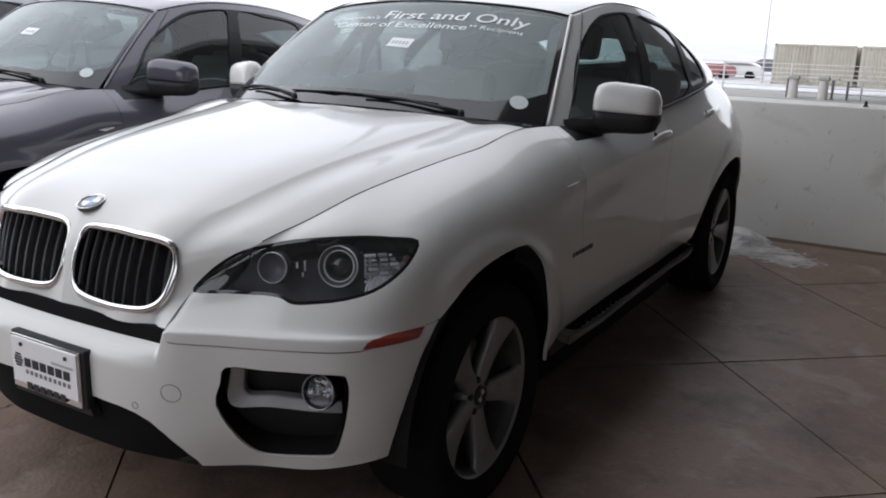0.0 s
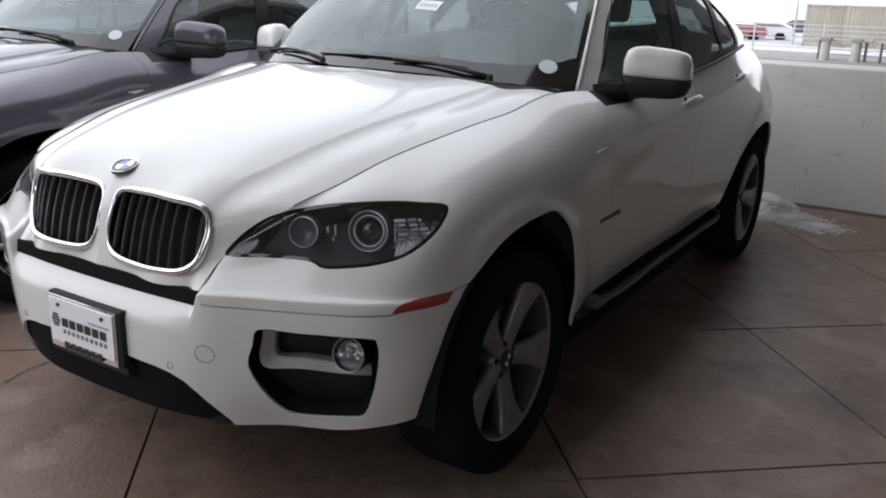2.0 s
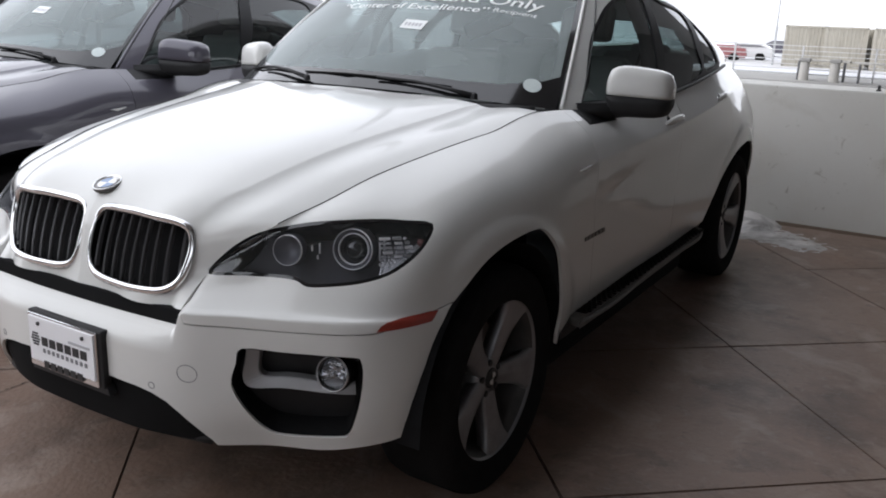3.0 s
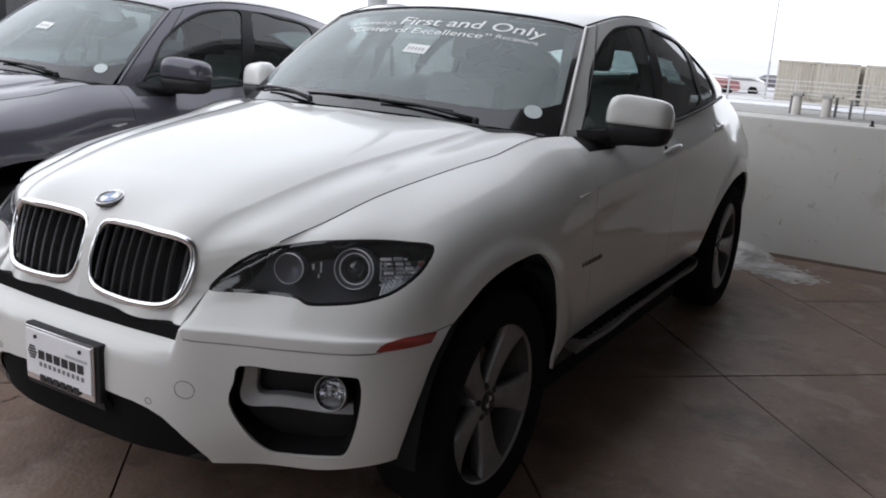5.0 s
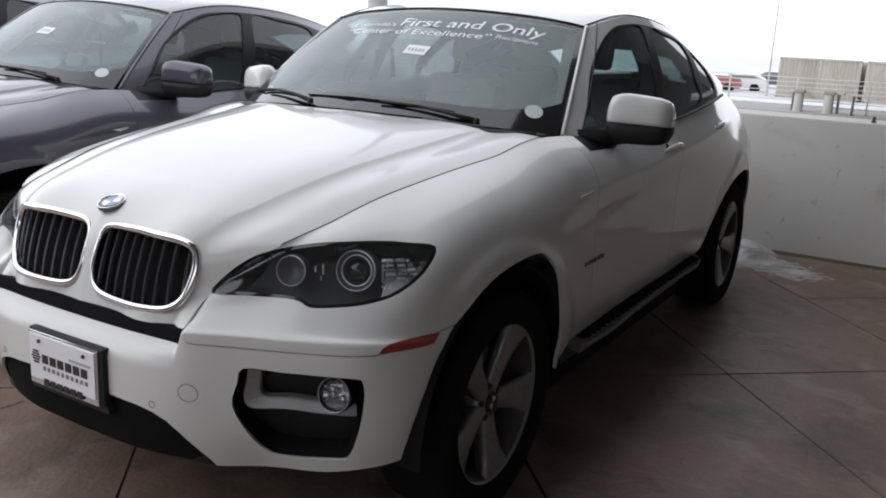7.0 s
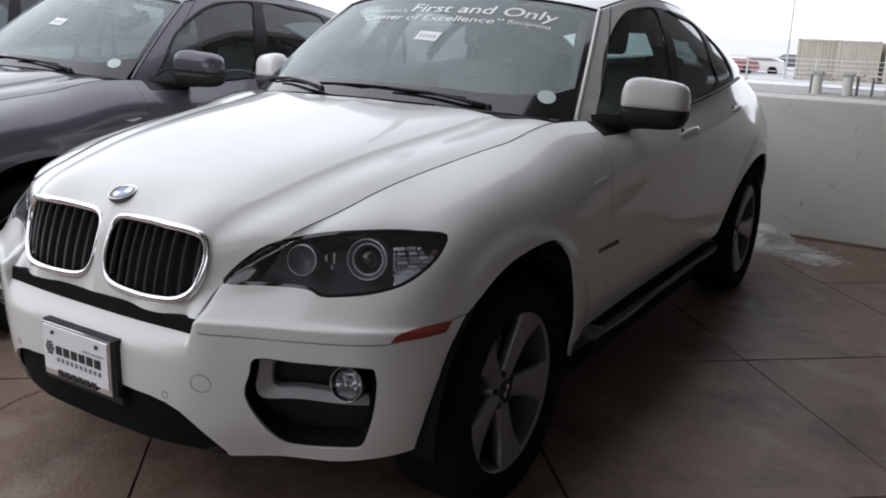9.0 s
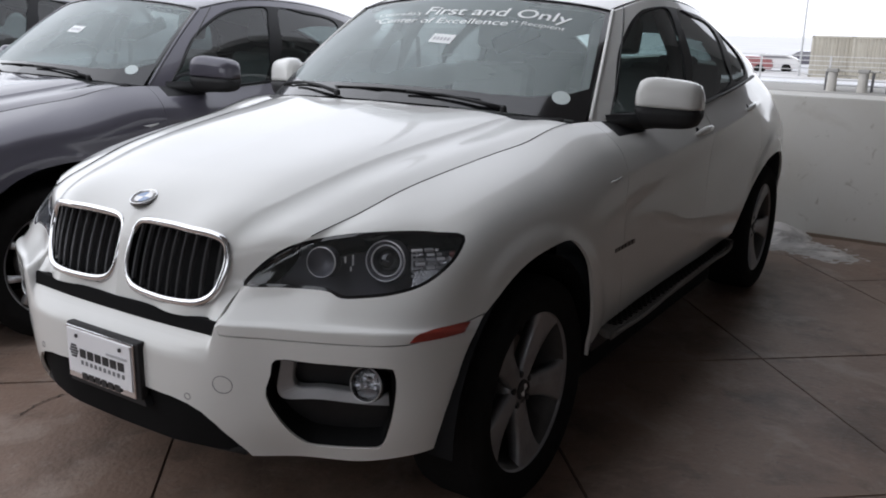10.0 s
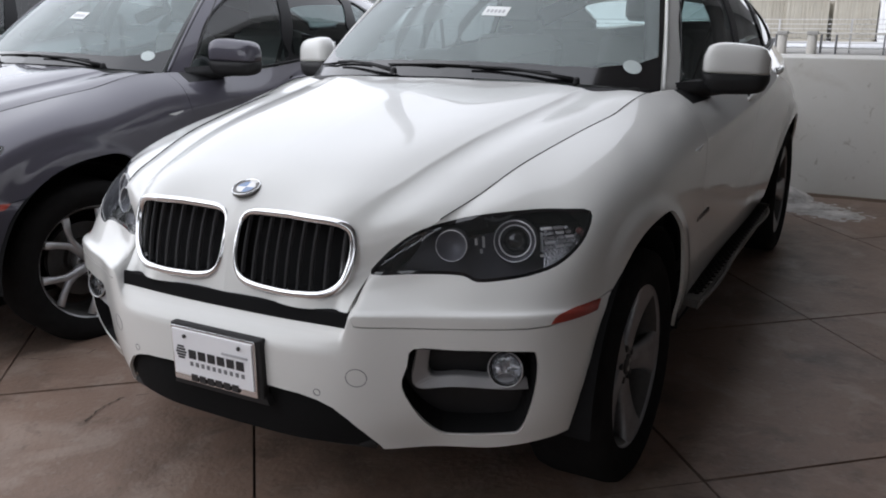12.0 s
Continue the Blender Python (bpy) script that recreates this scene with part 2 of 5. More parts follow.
def tube(points, radius, sides=8, closed=False, flat=1.0, up=None):
    """A rod along a line of points."""
    bm, rings, pts = bmesh.new(), [], [Vector(p) for p in points]
    n = len(pts)
    for i, p in enumerate(pts):
        a, b = pts[(i - 1) % n if closed else max(i - 1, 0)], pts[(i + 1) % n if closed else min(i + 1, n - 1)]
        d = (b - a).normalized()
        u = d.cross(Vector(up) if up else Vector((0, 0, 1)) if abs(d.z) < .95 else Vector((1, 0, 0))).normalized()
        w = u.cross(d)
        r = radius[i] if isinstance(radius, (list, tuple)) else radius
        rings.append([bm.verts.new(p + u * (r * math.cos(2 * math.pi * k / sides)) + w * (flat * r * math.sin(2 * math.pi * k / sides))) for k in range(sides)])
    for i in range(n if closed else n - 1):
        a, b = rings[i], rings[(i + 1) % n]
        for k in range(sides):
            bm.faces.new((a[k], a[(k + 1) % sides], b[(k + 1) % sides], b[k]))
    if not closed:
        bm.faces.new(rings[0])
        bm.faces.new(rings[-1])
    bmesh.ops.recalc_face_normals(bm, faces=bm.faces[:])
    return bm


def flow(points, n=24):
    """More points along a smooth line through a few."""
    p = np.array(points, float)
    t = np.r_[0, np.cumsum(np.linalg.norm(np.diff(p, axis=0), axis=1))]
    return [tuple(q) for q in natural(t, p, np.linspace(0, t[-1], n))]


def slab_of(poly, depth, plane="xz"):
    """A flat outline given thickness: poly in two axes, depth from and to along the third."""
    bm = bmesh.new()
    put = {"xz": lambda p, d: (p[0], d, p[1]), "yz": lambda p, d: (d, p[0], p[1]), "xy": lambda p, d: (p[0], p[1], d)}[plane]
    a, b = [bm.verts.new(put(p, depth[0])) for p in poly], [bm.verts.new(put(p, depth[1])) for p in poly]
    bm.faces.new(a)
    bm.faces.new(b)
    for k in range(len(poly)):
        j = (k + 1) % len(poly)
        bm.faces.new((a[k], a[j], b[j], b[k]))
    bmesh.ops.recalc_face_normals(bm, faces=bm.faces[:])
    return bm


def joined(*bms):
    out = bmesh.new()
    for b in bms:
        me = bpy.data.meshes.new("joined")
        b.to_mesh(me)
        b.free()
        out.from_mesh(me)
        bpy.data.meshes.remove(me)
    return out


def evened(line, n, passes=2):
    """A closed line with n points at even steps, its corners eased."""
    p = np.array(line, float)
    q = np.vstack([p, p[:1]])
    s = np.r_[0, np.cumsum(np.linalg.norm(np.diff(q, axis=0), axis=1))]
    at = np.linspace(0, s[-1], n, endpoint=False)
    out = np.c_[[np.interp(at, s, q[:, k]) for k in range(p.shape[1])]].T
    for _ in range(passes):
        out = (np.roll(out, 1, 0) + 2 * out + np.roll(out, -1, 0)) / 4
    return out


def rounded(poly, n=5):
    """A closed smooth line through the corners of poly (any dimension)."""
    p, out = np.array(poly, float), []
    k = len(p)
    for i in range(k):
        a, b, c, d = p[(i - 1) % k], p[i], p[(i + 1) % k], p[(i + 2) % k]
        for s in np.arange(n) / n:
            out.append(.5 * (2 * b + (c - a) * s + (2 * a - 5 * b + 4 * c - d) * s ** 2 + (3 * b - a - 3 * c + d) * s ** 3))
    return np.array(out)


# ---- car skin: lofted surfaces ----
def natural(t, p, q):
    """Natural cubic spline through p (n, k) at t, evaluated at q."""
    t, p, q = np.asarray(t, float), np.asarray(p, float), np.asarray(q, float)
    n, h = len(t), np.diff(t)
    a, r = np.eye(n), np.zeros((n, p.shape[1]))
    for i in range(1, n - 1):
        a[i, i - 1:i + 2] = h[i - 1], 2 * (h[i - 1] + h[i]), h[i]
        r[i] = 6 * ((p[i + 1] - p[i]) / h[i] - (p[i] - p[i - 1]) / h[i - 1])
    m = np.linalg.solve(a, r)
    i = np.clip(np.searchsorted(t, q) - 1, 0, n - 2)
    u, w, d = (q - t[i])[:, None], (t[i + 1] - q)[:, None], h[i][:, None]
    return (m[i] * w ** 3 + m[i + 1] * u ** 3) / (6 * d) + (p[i] / d - m[i] * d / 6) * w + (p[i + 1] / d - m[i + 1] * d / 6) * u


def steady(t, p, q):
    """A smooth line through p at t that never overshoots, evaluated at q."""
    t, p, q = np.asarray(t, float), np.asarray(p, float), np.asarray(q, float)
    h = np.diff(t)[:, None]
    s = np.diff(p, axis=0) / h
    m = np.zeros_like(p)
    w1, w2 = 2 * h[1:] + h[:-1], h[1:] + 2 * h[:-1]
    same = s[:-1] * s[1:] > 1e-12
    m[1:-1] = np.where(same, (w1 + w2) / np.where(same, w1 / np.where(same, s[:-1], 1) + w2 / np.where(same, s[1:], 1), 1), 0)
    m[0], m[-1] = s[0], s[-1]
    i = np.clip(np.searchsorted(t, q) - 1, 0, len(t) - 2)
    d = h[i]
    u = (q - t[i])[:, None] / d
    return p[i] * (1 + 2 * u) * (1 - u) ** 2 + m[i] * d * u * (1 - u) ** 2 + p[i + 1] * u * u * (3 - 2 * u) + m[i + 1] * d * u * u * (u - 1)


def loft(net, nu, nv, crisp=(0, 0)):
    """A dense grid (nu, nv, 3) through a net of control points, with its normals. crisp: the rows between which the line goes over from steady to natural."""
    net = np.array(net, float)
    tu = np.r_[0, np.cumsum(np.linalg.norm(np.diff(net, axis=0), axis=2).mean(1))]
    tv = np.r_[0, np.cumsum(np.linalg.norm(np.diff(net, axis=1), axis=2).mean(0))]
    qu, qv = np.linspace(0, tu[-1], nu), np.linspace(0, tv[-1], nv)
    lo, hi = tu[crisp[0]], tu[crisp[1]]
    w = np.clip((hi - qu) / max(hi - lo, 1e-6), 0, 1) if hi > 0 else np.zeros(nu)
    w = (w * w * (3 - 2 * w))[:, None]
    a = np.stack([(1 - w) * natural(tu, net[:, j], qu) + w * steady(tu, net[:, j], qu) for j in range(net.shape[1])], 1)
    g = np.stack([(1 - w[i]) * natural(tv, a[i], qv) + w[i] * steady(tv, a[i], qv) for i in range(nu)], 0)
    du, dv = np.gradient(g, axis=0), np.gradient(g, axis=1)
    n = np.cross(du, dv)
    return g, n / np.maximum(np.linalg.norm(n, axis=2, keepdims=True), 1e-9)


def quads(g, n):
    """Faces of a grid; every corner carries its place and its normal."""
    c = np.concatenate([g, n], 2)
    return [np.array([c[i, j], c[i + 1, j], c[i + 1, j + 1], c[i, j + 1]]) for i in range(c.shape[0] - 1) for j in range(c.shape[1] - 1)]


side_net = []


def station(*p):
    side_net.append(p)


# front centre, round the corner and along the flank to the tail; each from the lower edge up
station((0, -.885, .345), (0, -.902, .44), (0, -.907, .54), (0, -.907, .61), (0, -.895, .645), (0, -.875, .665), (0, -.866, .676), (0, -.86, .684), (0, -.855, .69))
station((.2, -.88, .345), (.2, -.9, .44), (.2, -.904, .54), (.2, -.904, .61), (.2, -.892, .643), (.2, -.872, .664), (.2, -.863, .675), (.2, -.857, .683), (.2, -.852, .69))
station((.34, -.855, .345), (.335, -.879, .44), (.33, -.888, .54), (.33, -.89, .61), (.33, -.879, .646), (.33, -.866, .666), (.33, -.859, .676), (.33, -.855, .684), (.33, -.85, .69))
station((.40, -.835, .345), (.39, -.862, .44), (.385, -.874, .54), (.38, -.877, .61), (.382, -.87, .65), (.385, -.862, .668), (.388, -.856, .677), (.39, -.851, .684), (.392, -.847, .69))
station((.46, -.80, .342), (.45, -.835, .44), (.44, -.85, .54), (.43, -.86, .63), (.422, -.863, .725), (.417, -.848, .738), (.413, -.81, .76), (.412, -.785, .785), (.41, -.762, .806))
station((.56, -.72, .338), (.56, -.765, .44), (.555, -.787, .54), (.55, -.797, .64), (.546, -.80, .725), (.536, -.781, .738), (.520, -.732, .792), (.530, -.705, .866), (.546, -.672, .928))
station((.69, -.66, .338), (.69, -.695, .44), (.69, -.715, .54), (.69, -.728, .64), (.686, -.733, .724), (.676, -.714, .736), (.662, -.674, .797), (.650, -.585, .940), (.604, -.50, .984))
station((.80, -.60, .355), (.805, -.635, .44), (.81, -.648, .54), (.815, -.652, .64), (.812, -.65, .72), (.802, -.632, .732), (.782, -.590, .810), (.746, -.486, .944), (.636, -.335, 1.030))
station((.865, -.53, .37), (.875, -.55, .45), (.885, -.55, .55), (.885, -.545, .64), (.883, -.537, .71), (.874, -.522, .725), (.868, -.474, .846), (.808, -.352, .976), (.666, -.16, 1.062))
station((.90, -.44, .39), (.908, -.43, .46), (.915, -.42, .55), (.917, -.41, .64), (.916, -.40, .69), (.91, -.385, .722), (.902, -.33, .868), (.846, -.19, 1.002), (.694, .02, 1.089))
station((.93, -.1, .41), (.94, -.08, .50), (.945, -.06, .60), (.948, -.04, .68), (.947, -.02, .74), (.94, 0, .79), (.928, .01, .918), (.868, .05, 1.026), (.726, .22, 1.116))
station((.92, .40, .36), (.935, .41, .47), (.945, .42, .58), (.948, .43, .68), (.95, .44, .76), (.948, .45, .84), (.943, .46, .94), (.900, .465, 1.064), (.760, .475, 1.158))
station((.90, 1.0, .36), (.925, 1.0, .47), (.936, 1.0, .57), (.938, 1.0, .66), (.938, 1.0, .75), (.941, 1.0, .85), (.948, 1.0, .95), (.938, 1.0, 1.03), (.862, 1.0, 1.135))
station((.90, 1.8, .36), (.925, 1.8, .47), (.936, 1.8, .57), (.939, 1.8, .66), (.940, 1.8, .76), (.943, 1.8, .87), (.949, 1.8, .98), (.942, 1.8, 1.07), (.885, 1.8, 1.188))
station((.90, 2.42, .38), (.925, 2.43, .49), (.94, 2.44, .60), (.945, 2.45, .69), (.948, 2.45, .79), (.948, 2.46, .90), (.926, 2.47, 1.01), (.898, 2.48, 1.10), (.832, 2.5, 1.237))
station((.92, 2.93, .42), (.94, 2.93, .52), (.953, 2.93, .62), (.956, 2.93, .72), (.952, 2.93, .81), (.930, 2.93, .91), (.889, 2.93, 1.01), (.846, 2.93, 1.12), (.755, 2.93, 1.258))
station((.86, 3.4, .40), (.875, 3.4, .50), (.885, 3.4, .60), (.89, 3.4, .70), (.885, 3.4, .80), (.875, 3.4, .90), (.836, 3.39, 1.0), (.788, 3.38, 1.11), (.665, 3.35, 1.25))
station((.74, 3.72, .40), (.765, 3.75, .50), (.78, 3.77, .60), (.78, 3.77, .70), (.775, 3.76, .80), (.76, 3.74, .90), (.735, 3.70, 1.0), (.68, 3.63, 1.11), (.56, 3.55, 1.22))
station((.55, 3.88, .40), (.57, 3.93, .50), (.58, 3.95, .60), (.58, 3.95, .70), (.57, 3.93, .80), (.56, 3.90, .90), (.54, 3.86, 1.0), (.51, 3.80, 1.11), (.42, 3.72, 1.17))
station((0, 3.93, .40), (0, 3.97, .50), (0, 3.985, .60), (0, 3.985, .70), (0, 3.97, .80), (0, 3.94, .90), (0, 3.90, 1.0), (0, 3.85, 1.12), (0, 3.78, 1.17))

# bonnet, from the nose back to the scuttle: its edge, three lines across, the middle
hood_edge = [(.391, -.84, .722), (.412, -.77, .80), (.542, -.675, .926), (.60, -.50, .982), (.632, -.335, 1.029), (.662, -.16, 1.061), (.69, .02, 1.088), (.722, .22, 1.115), (.754, .475, 1.157)]
hood_dome = [(.31, -.846, .722), (.312, -.824, .80), (.36, -.765, .935), (.405, -.60, 1.006), (.44, -.40, 1.058), (.468, -.2, 1.095), (.495, 0, 1.123), (.52, .19, 1.147), (.545, .39, 1.172)]
hood_step = [(x + (.026 if k > 1 else .022), y + .012, z - (.0075 if k > 1 else 0)) for k, (x, y, z) in enumerate(hood_dome)]
hood_out = [tuple(.45 * a + .55 * b for a, b in zip(p, q)) for p, q in zip(hood_step, hood_edge)]
hood_out = [(x, y, z + (.007 if k > 1 else 0)) for k, (x, y, z) in enumerate(hood_out)]
hood_in = [(.16, -.851, .722), (.16, -.832, .80), (.18, -.785, .93), (.20, -.652, 1.02), (.215, -.44, 1.077), (.23, -.24, 1.114), (.245, -.04, 1.143), (.26, .14, 1.167), (.275, .36, 1.19)]
hood_mid = [(0, -.854, .722), (0, -.834, .80), (0, -.788, .93), (0, -.66, 1.021), (0, -.45, 1.077), (0, -.25, 1.115), (0, -.05, 1.145), (0, .13, 1.17), (0, .345, 1.195)]

# cabin side: waist and roof rail, front to tail
waist = [(.775, .62, 1.155), (.858, .95, 1.133), (.885, 1.40, 1.160), (.885, 1.80, 1.188), (.868, 2.25, 1.222), (.82, 2.7, 1.25), (.745, 3.05, 1.262), (.645, 3.4, 1.245)]
rail = [(.635, 1.10, 1.553), (.665, 1.35, 1.603), (.672, 1.70, 1.614), (.665, 2.05, 1.59), (.645, 2.45, 1.522), (.612, 2.85, 1.432), (.575, 3.2, 1.335), (.53, 3.5, 1.25)]
spine = [(0, 1.0, 1.603), (0, 1.28, 1.652), (0, 1.65, 1.682), (0, 2.0, 1.674), (0, 2.4, 1.628), (0, 2.8, 1.545), (0, 3.2, 1.425), (0, 3.72, 1.22)]
screen_foot = [(.765, .585, 1.158), (.62, .498, 1.172), (.42, .43, 1.186), (.2, .385, 1.194), (0, .37, 1.197)]
screen_head = [(.632, 1.09, 1.549), (.50, 1.055, 1.573), (.33, 1.02, 1.59), (.16, 1.005, 1.60), (0, 1.0, 1.603)]


def bulged(a, b, steps, out, up):
    """Rows from curve a to curve b, bowed by out along x (a number for each point of the curves) and up along z."""
    a, b = np.array(a), np.array(b)
    bow = np.zeros_like(a)
    bow[:, 0], bow[:, 2] = out, up
    return [a + (b - a) * s + bow * math.sin(math.pi * s) for s in steps]


def ease(x):
    x = np.clip(x, 0, 1)
    return x * x * (3 - 2 * x)


def flanked(gn):
    """Adds the shoulder crease along the doors and the lips of the wheel arches to the side skin."""
    g, n = gn[0].copy(), gn[1]
    y, z = g[..., 1], g[..., 2]
    line = .985 + .055 * (y - .5)
    along = ease((y - .42) / .25) * ease((2.95 - y) / .5)
    out = along * (.010 * np.exp(-abs(z - line) / .040) - .003 * np.exp(-((z - line + .13) / .07) ** 2))
    for cy, wide, lift in ((-.07, .485, .010), (2.87, .505, .010)):
        r = np.hypot(y - cy, z - .36)
        out = out + lift * (1 - ease((r - wide - .02) / .055)) * ease((z - .40) / .12) * ease((y + .40) / .12) * (r < wide + .1)
    g = g + n * out[..., None]
    du, dv = np.gradient(g, axis=0), np.gradient(g, axis=1)
    m = np.cross(du, dv)
    return g, m / np.maximum(np.linalg.norm(m, axis=2, keepdims=True), 1e-9)


side_g = flanked(loft(side_net, 240, 96, (5, 9)))
def creased(gn):
    """Sharpens the fold along the bonnet's dome."""
    g, n = gn[0].copy(), gn[1]
    line = np.array(hood_dome[2:])
    x, y = g[..., 0], g[..., 1]
    off = abs(x - np.interp(y, line[:, 1], line[:, 0]))
    g = g + n * (.0032 * np.exp(-off / .015) * ease((y + .74) / .12))[..., None]
    du, dv = np.gradient(g, axis=0), np.gradient(g, axis=1)
    m = np.cross(du, dv)
    return g, m / np.maximum(np.linalg.norm(m, axis=2, keepdims=True), 1e-9)


def fitted(gn, border):
    """Draws the bonnet's rim to a hair's breadth of the wings' upper edge."""
    g = gn[0].copy()
    line = border[np.argsort(border[:, 1])]
    last = g[-1]
    target = np.c_[np.interp(last[:, 1], line[:, 1], line[:, 0]) - .0035, last[:, 1], np.interp(last[:, 1], line[:, 1], line[:, 2]) - .0005]
    shift = (target - last) * ease((last[:, 1] + .69) / .06)[:, None]
    share = np.linspace(0, 1, len(g)) ** 5
    g += share[:, None, None] * shift[None]
    du, dv = np.gradient(g, axis=0), np.gradient(g, axis=1)
    m = np.cross(du, dv)
    return g, m / np.maximum(np.linalg.norm(m, axis=2, keepdims=True), 1e-9)


wing_edge = side_g[0][:, -1]
wing_edge = wing_edge[(wing_edge[:, 1] < .50) & (wing_edge[:, 0] > .5) & (np.arange(len(wing_edge)) < 160)]
hood_g = fitted(creased(loft([hood_mid, hood_in, hood_dome, hood_step, hood_out, hood_edge], 110, 110)), wing_edge)
cabin_g = loft(bulged(rail, waist, (0, .33, .67, 1), (.004, .03, .035, .035, .035, .035, .03, .02), (.018, .012, .012, .012, .012, .012, .012, .012)), 30, 90)
roof_rows = [np.array(rail)]
for s, f in ((.06, .22), (.25, .55), (.55, .86), (.8, .97), (1, 1)):
    r, c = np.array(rail), np.array(spine)
    roof_rows.append(np.c_[r[:, 0] * (1 - s), r[:, 1] + (c[:, 1] - r[:, 1]) * s ** 1.5, r[:, 2] + (c[:, 2] - r[:, 2]) * f])
roof_g = loft(roof_rows[::-1], 36, 90)
screen_g = loft(bulged(screen_foot, screen_head, (0, .35, .7, 1), 0, .018), 40, 40)


# ---- cutting a skin along outlines ----
def inside(poly, q):
    x, y, hit = q[0], q[1], False
    for i in range(len(poly)):
        (ax, ay), (bx, by) = poly[i - 1], poly[i]
        if (ay > y) != (by > y) and x < (bx - ax) * (y - ay) / (by - ay) + ax:
            hit = not hit
    return hit


def cut(faces, outline, e1, e2, near=None):
    """Splits faces along a closed outline seen along e1 x e2: (faces within, faces without)."""
    e1, e2 = np.array(e1, float), np.array(e2, float)
    poly = np.c_[np.array(outline) @ e1, np.array(outline) @ e2]
    lo, hi, m = poly.min(0) - 1e-4, poly.max(0) + 1e-4, len(poly)
    sa, sb = poly, np.roll(poly, -1, 0)
    slo, shi = np.minimum(sa, sb) - 2e-4, np.maximum(sa, sb) + 2e-4
    within, without = [], []
    for f in faces:
        uv = np.c_[f[:, :3] @ e1, f[:, :3] @ e2]
        a, b = uv.min(0), uv.max(0)
        if (b < lo).any() or (a > hi).any() or (near is not None and not near(f[:, :3].mean(0))):
            without.append(f)
            continue
        todo = [f]
        for k in np.nonzero(((slo <= b) & (shi >= a)).all(1))[0]:
            t, done = sb[k] - sa[k], []
            nrm = np.array([-t[1], t[0]]) / max(np.hypot(*t), 1e-9)
            for g in todo:
                d = (np.c_[g[:, :3] @ e1, g[:, :3] @ e2] - sa[k]) @ nrm
                if d.max() < 1e-5 or d.min() > -1e-5:
                    done.append(g)
                    continue
                pos, neg = [], []
                for i in range(len(g)):
                    p, q, dp, dq = g[i], g[(i + 1) % len(g)], d[i], d[(i + 1) % len(g)]
                    if dp >= 0:
                        pos.append(p)
                    if dp <= 0:
                        neg.append(p)
                    if dp * dq < 0:
                        x = p + (q - p) * (dp / (dp - dq))
                        pos.append(x)
                        neg.append(x)
                done += [np.array(h) for h in (pos, neg) if len(h) > 2]
            todo = done
        for g in todo:
            c = g[:, :3].mean(0)
            (within if inside(poly, (c @ e1, c @ e2)) else without).append(g)
    return within, without


def shrunk(outline, by, e1, e2):
    """The outline moved inward by a distance, in the plane of e1 and e2."""
    o = np.array(outline, float)
    e1, e2 = np.array(e1, float), np.array(e2, float)
    uv = np.c_[o @ e1, o @ e2]
    t = np.roll(uv, -1, 0) - np.roll(uv, 1, 0)
    t /= np.maximum(np.linalg.norm(t, axis=1, keepdims=True), 1e-9)
    area = np.sum(uv[:, 0] * np.roll(uv[:, 1], -1) - np.roll(uv[:, 0], -1) * uv[:, 1])
    nrm = np.c_[-t[:, 1], t[:, 0]] * (1 if area > 0 else -1)
    return o + by * (nrm[:, :1] * e1 + nrm[:, 1:] * e2)


def flipped(faces):
    return [(f * np.array([-1, 1, 1, -1, 1, 1]))[::-1] for f in faces]


def skin(name, faces, mat, parent=None, label="", rim=0.0, offset=0.0):
    """One mesh from faces whose corners carry normals; rim turns its free edges inward to give it thickness."""
    index, verts, normals, polys = {}, [], [], []
    for f in faces:
        row = []
        for c in f:
            key = tuple(np.round(c[:3], 5))
            if key not in index:
                index[key] = len(verts)
                verts.append(c[:3] + c[3:] * offset)
                normals.append(c[3:])
            if index[key] not in row:
                row.append(index[key])
        if len(row) > 2:
            polys.append(row)
    free = {}
    for row in polys:
        for i in range(len(row)):
            a, b = row[i - 1], row[i]
            if (b, a) in free:
                del free[(b, a)]
            else:
                free[(a, b)] = 1
    count = len(polys)
    if rim:
        low = {}
        for a, b in free:
            for k in (a, b):
                if k not in low:
                    low[k] = len(verts)
                    verts.append(verts[k] - normals[k] * rim)
                    normals.append(normals[k])
            polys.append([b, a, low[a], low[b]])
    me = bpy.data.meshes.new(name)
    me.from_pydata([tuple(v) for v in verts], [], polys)
    me.materials.append(mat)
    flags = np.zeros(len(me.polygons), bool)
    flags[:count] = True
    me.polygons.foreach_set("use_smooth", flags)
    loops = []
    for k, p in enumerate(me.polygons):
        for v in p.vertices:
            loops.append(tuple(normals[v]) if k < count else (0, 0, 0))
    me.normals_split_custom_set(loops)
    ob = new(name, me)
    ob.parent = parent
    return tagged(ob, label)


def calmed(ob, rounds):
    """Draws a skin taut between its edges, like a moulded lens."""
    bm = bmesh.new()
    bm.from_mesh(ob.data)
    inner = [v for v in bm.verts if not v.is_boundary]
    for _ in range(rounds):
        bmesh.ops.smooth_vert(bm, verts=inner, factor=.5, use_axis_x=True, use_axis_y=True, use_axis_z=True)
    bm.normal_update()
    bm.verts.ensure_lookup_table()
    normals = [v.normal.copy() for v in bm.verts]
    around = [[e.other_vert(v).index for e in v.link_edges] for v in bm.verts]
    for _ in range(rounds):
        normals = [(a + sum((normals[k] for k in row), Vector()) / len(row)).normalized() for a, row in zip(normals, around)]
    bm.to_mesh(ob.data)
    bm.free()
    ob.data.normals_split_custom_set_from_vertices(normals)
    return ob


# ---- the sport utility car: skin cut into panels ----
X, Y, Z = (1, 0, 0), (0, 1, 0), (0, 0, 1)


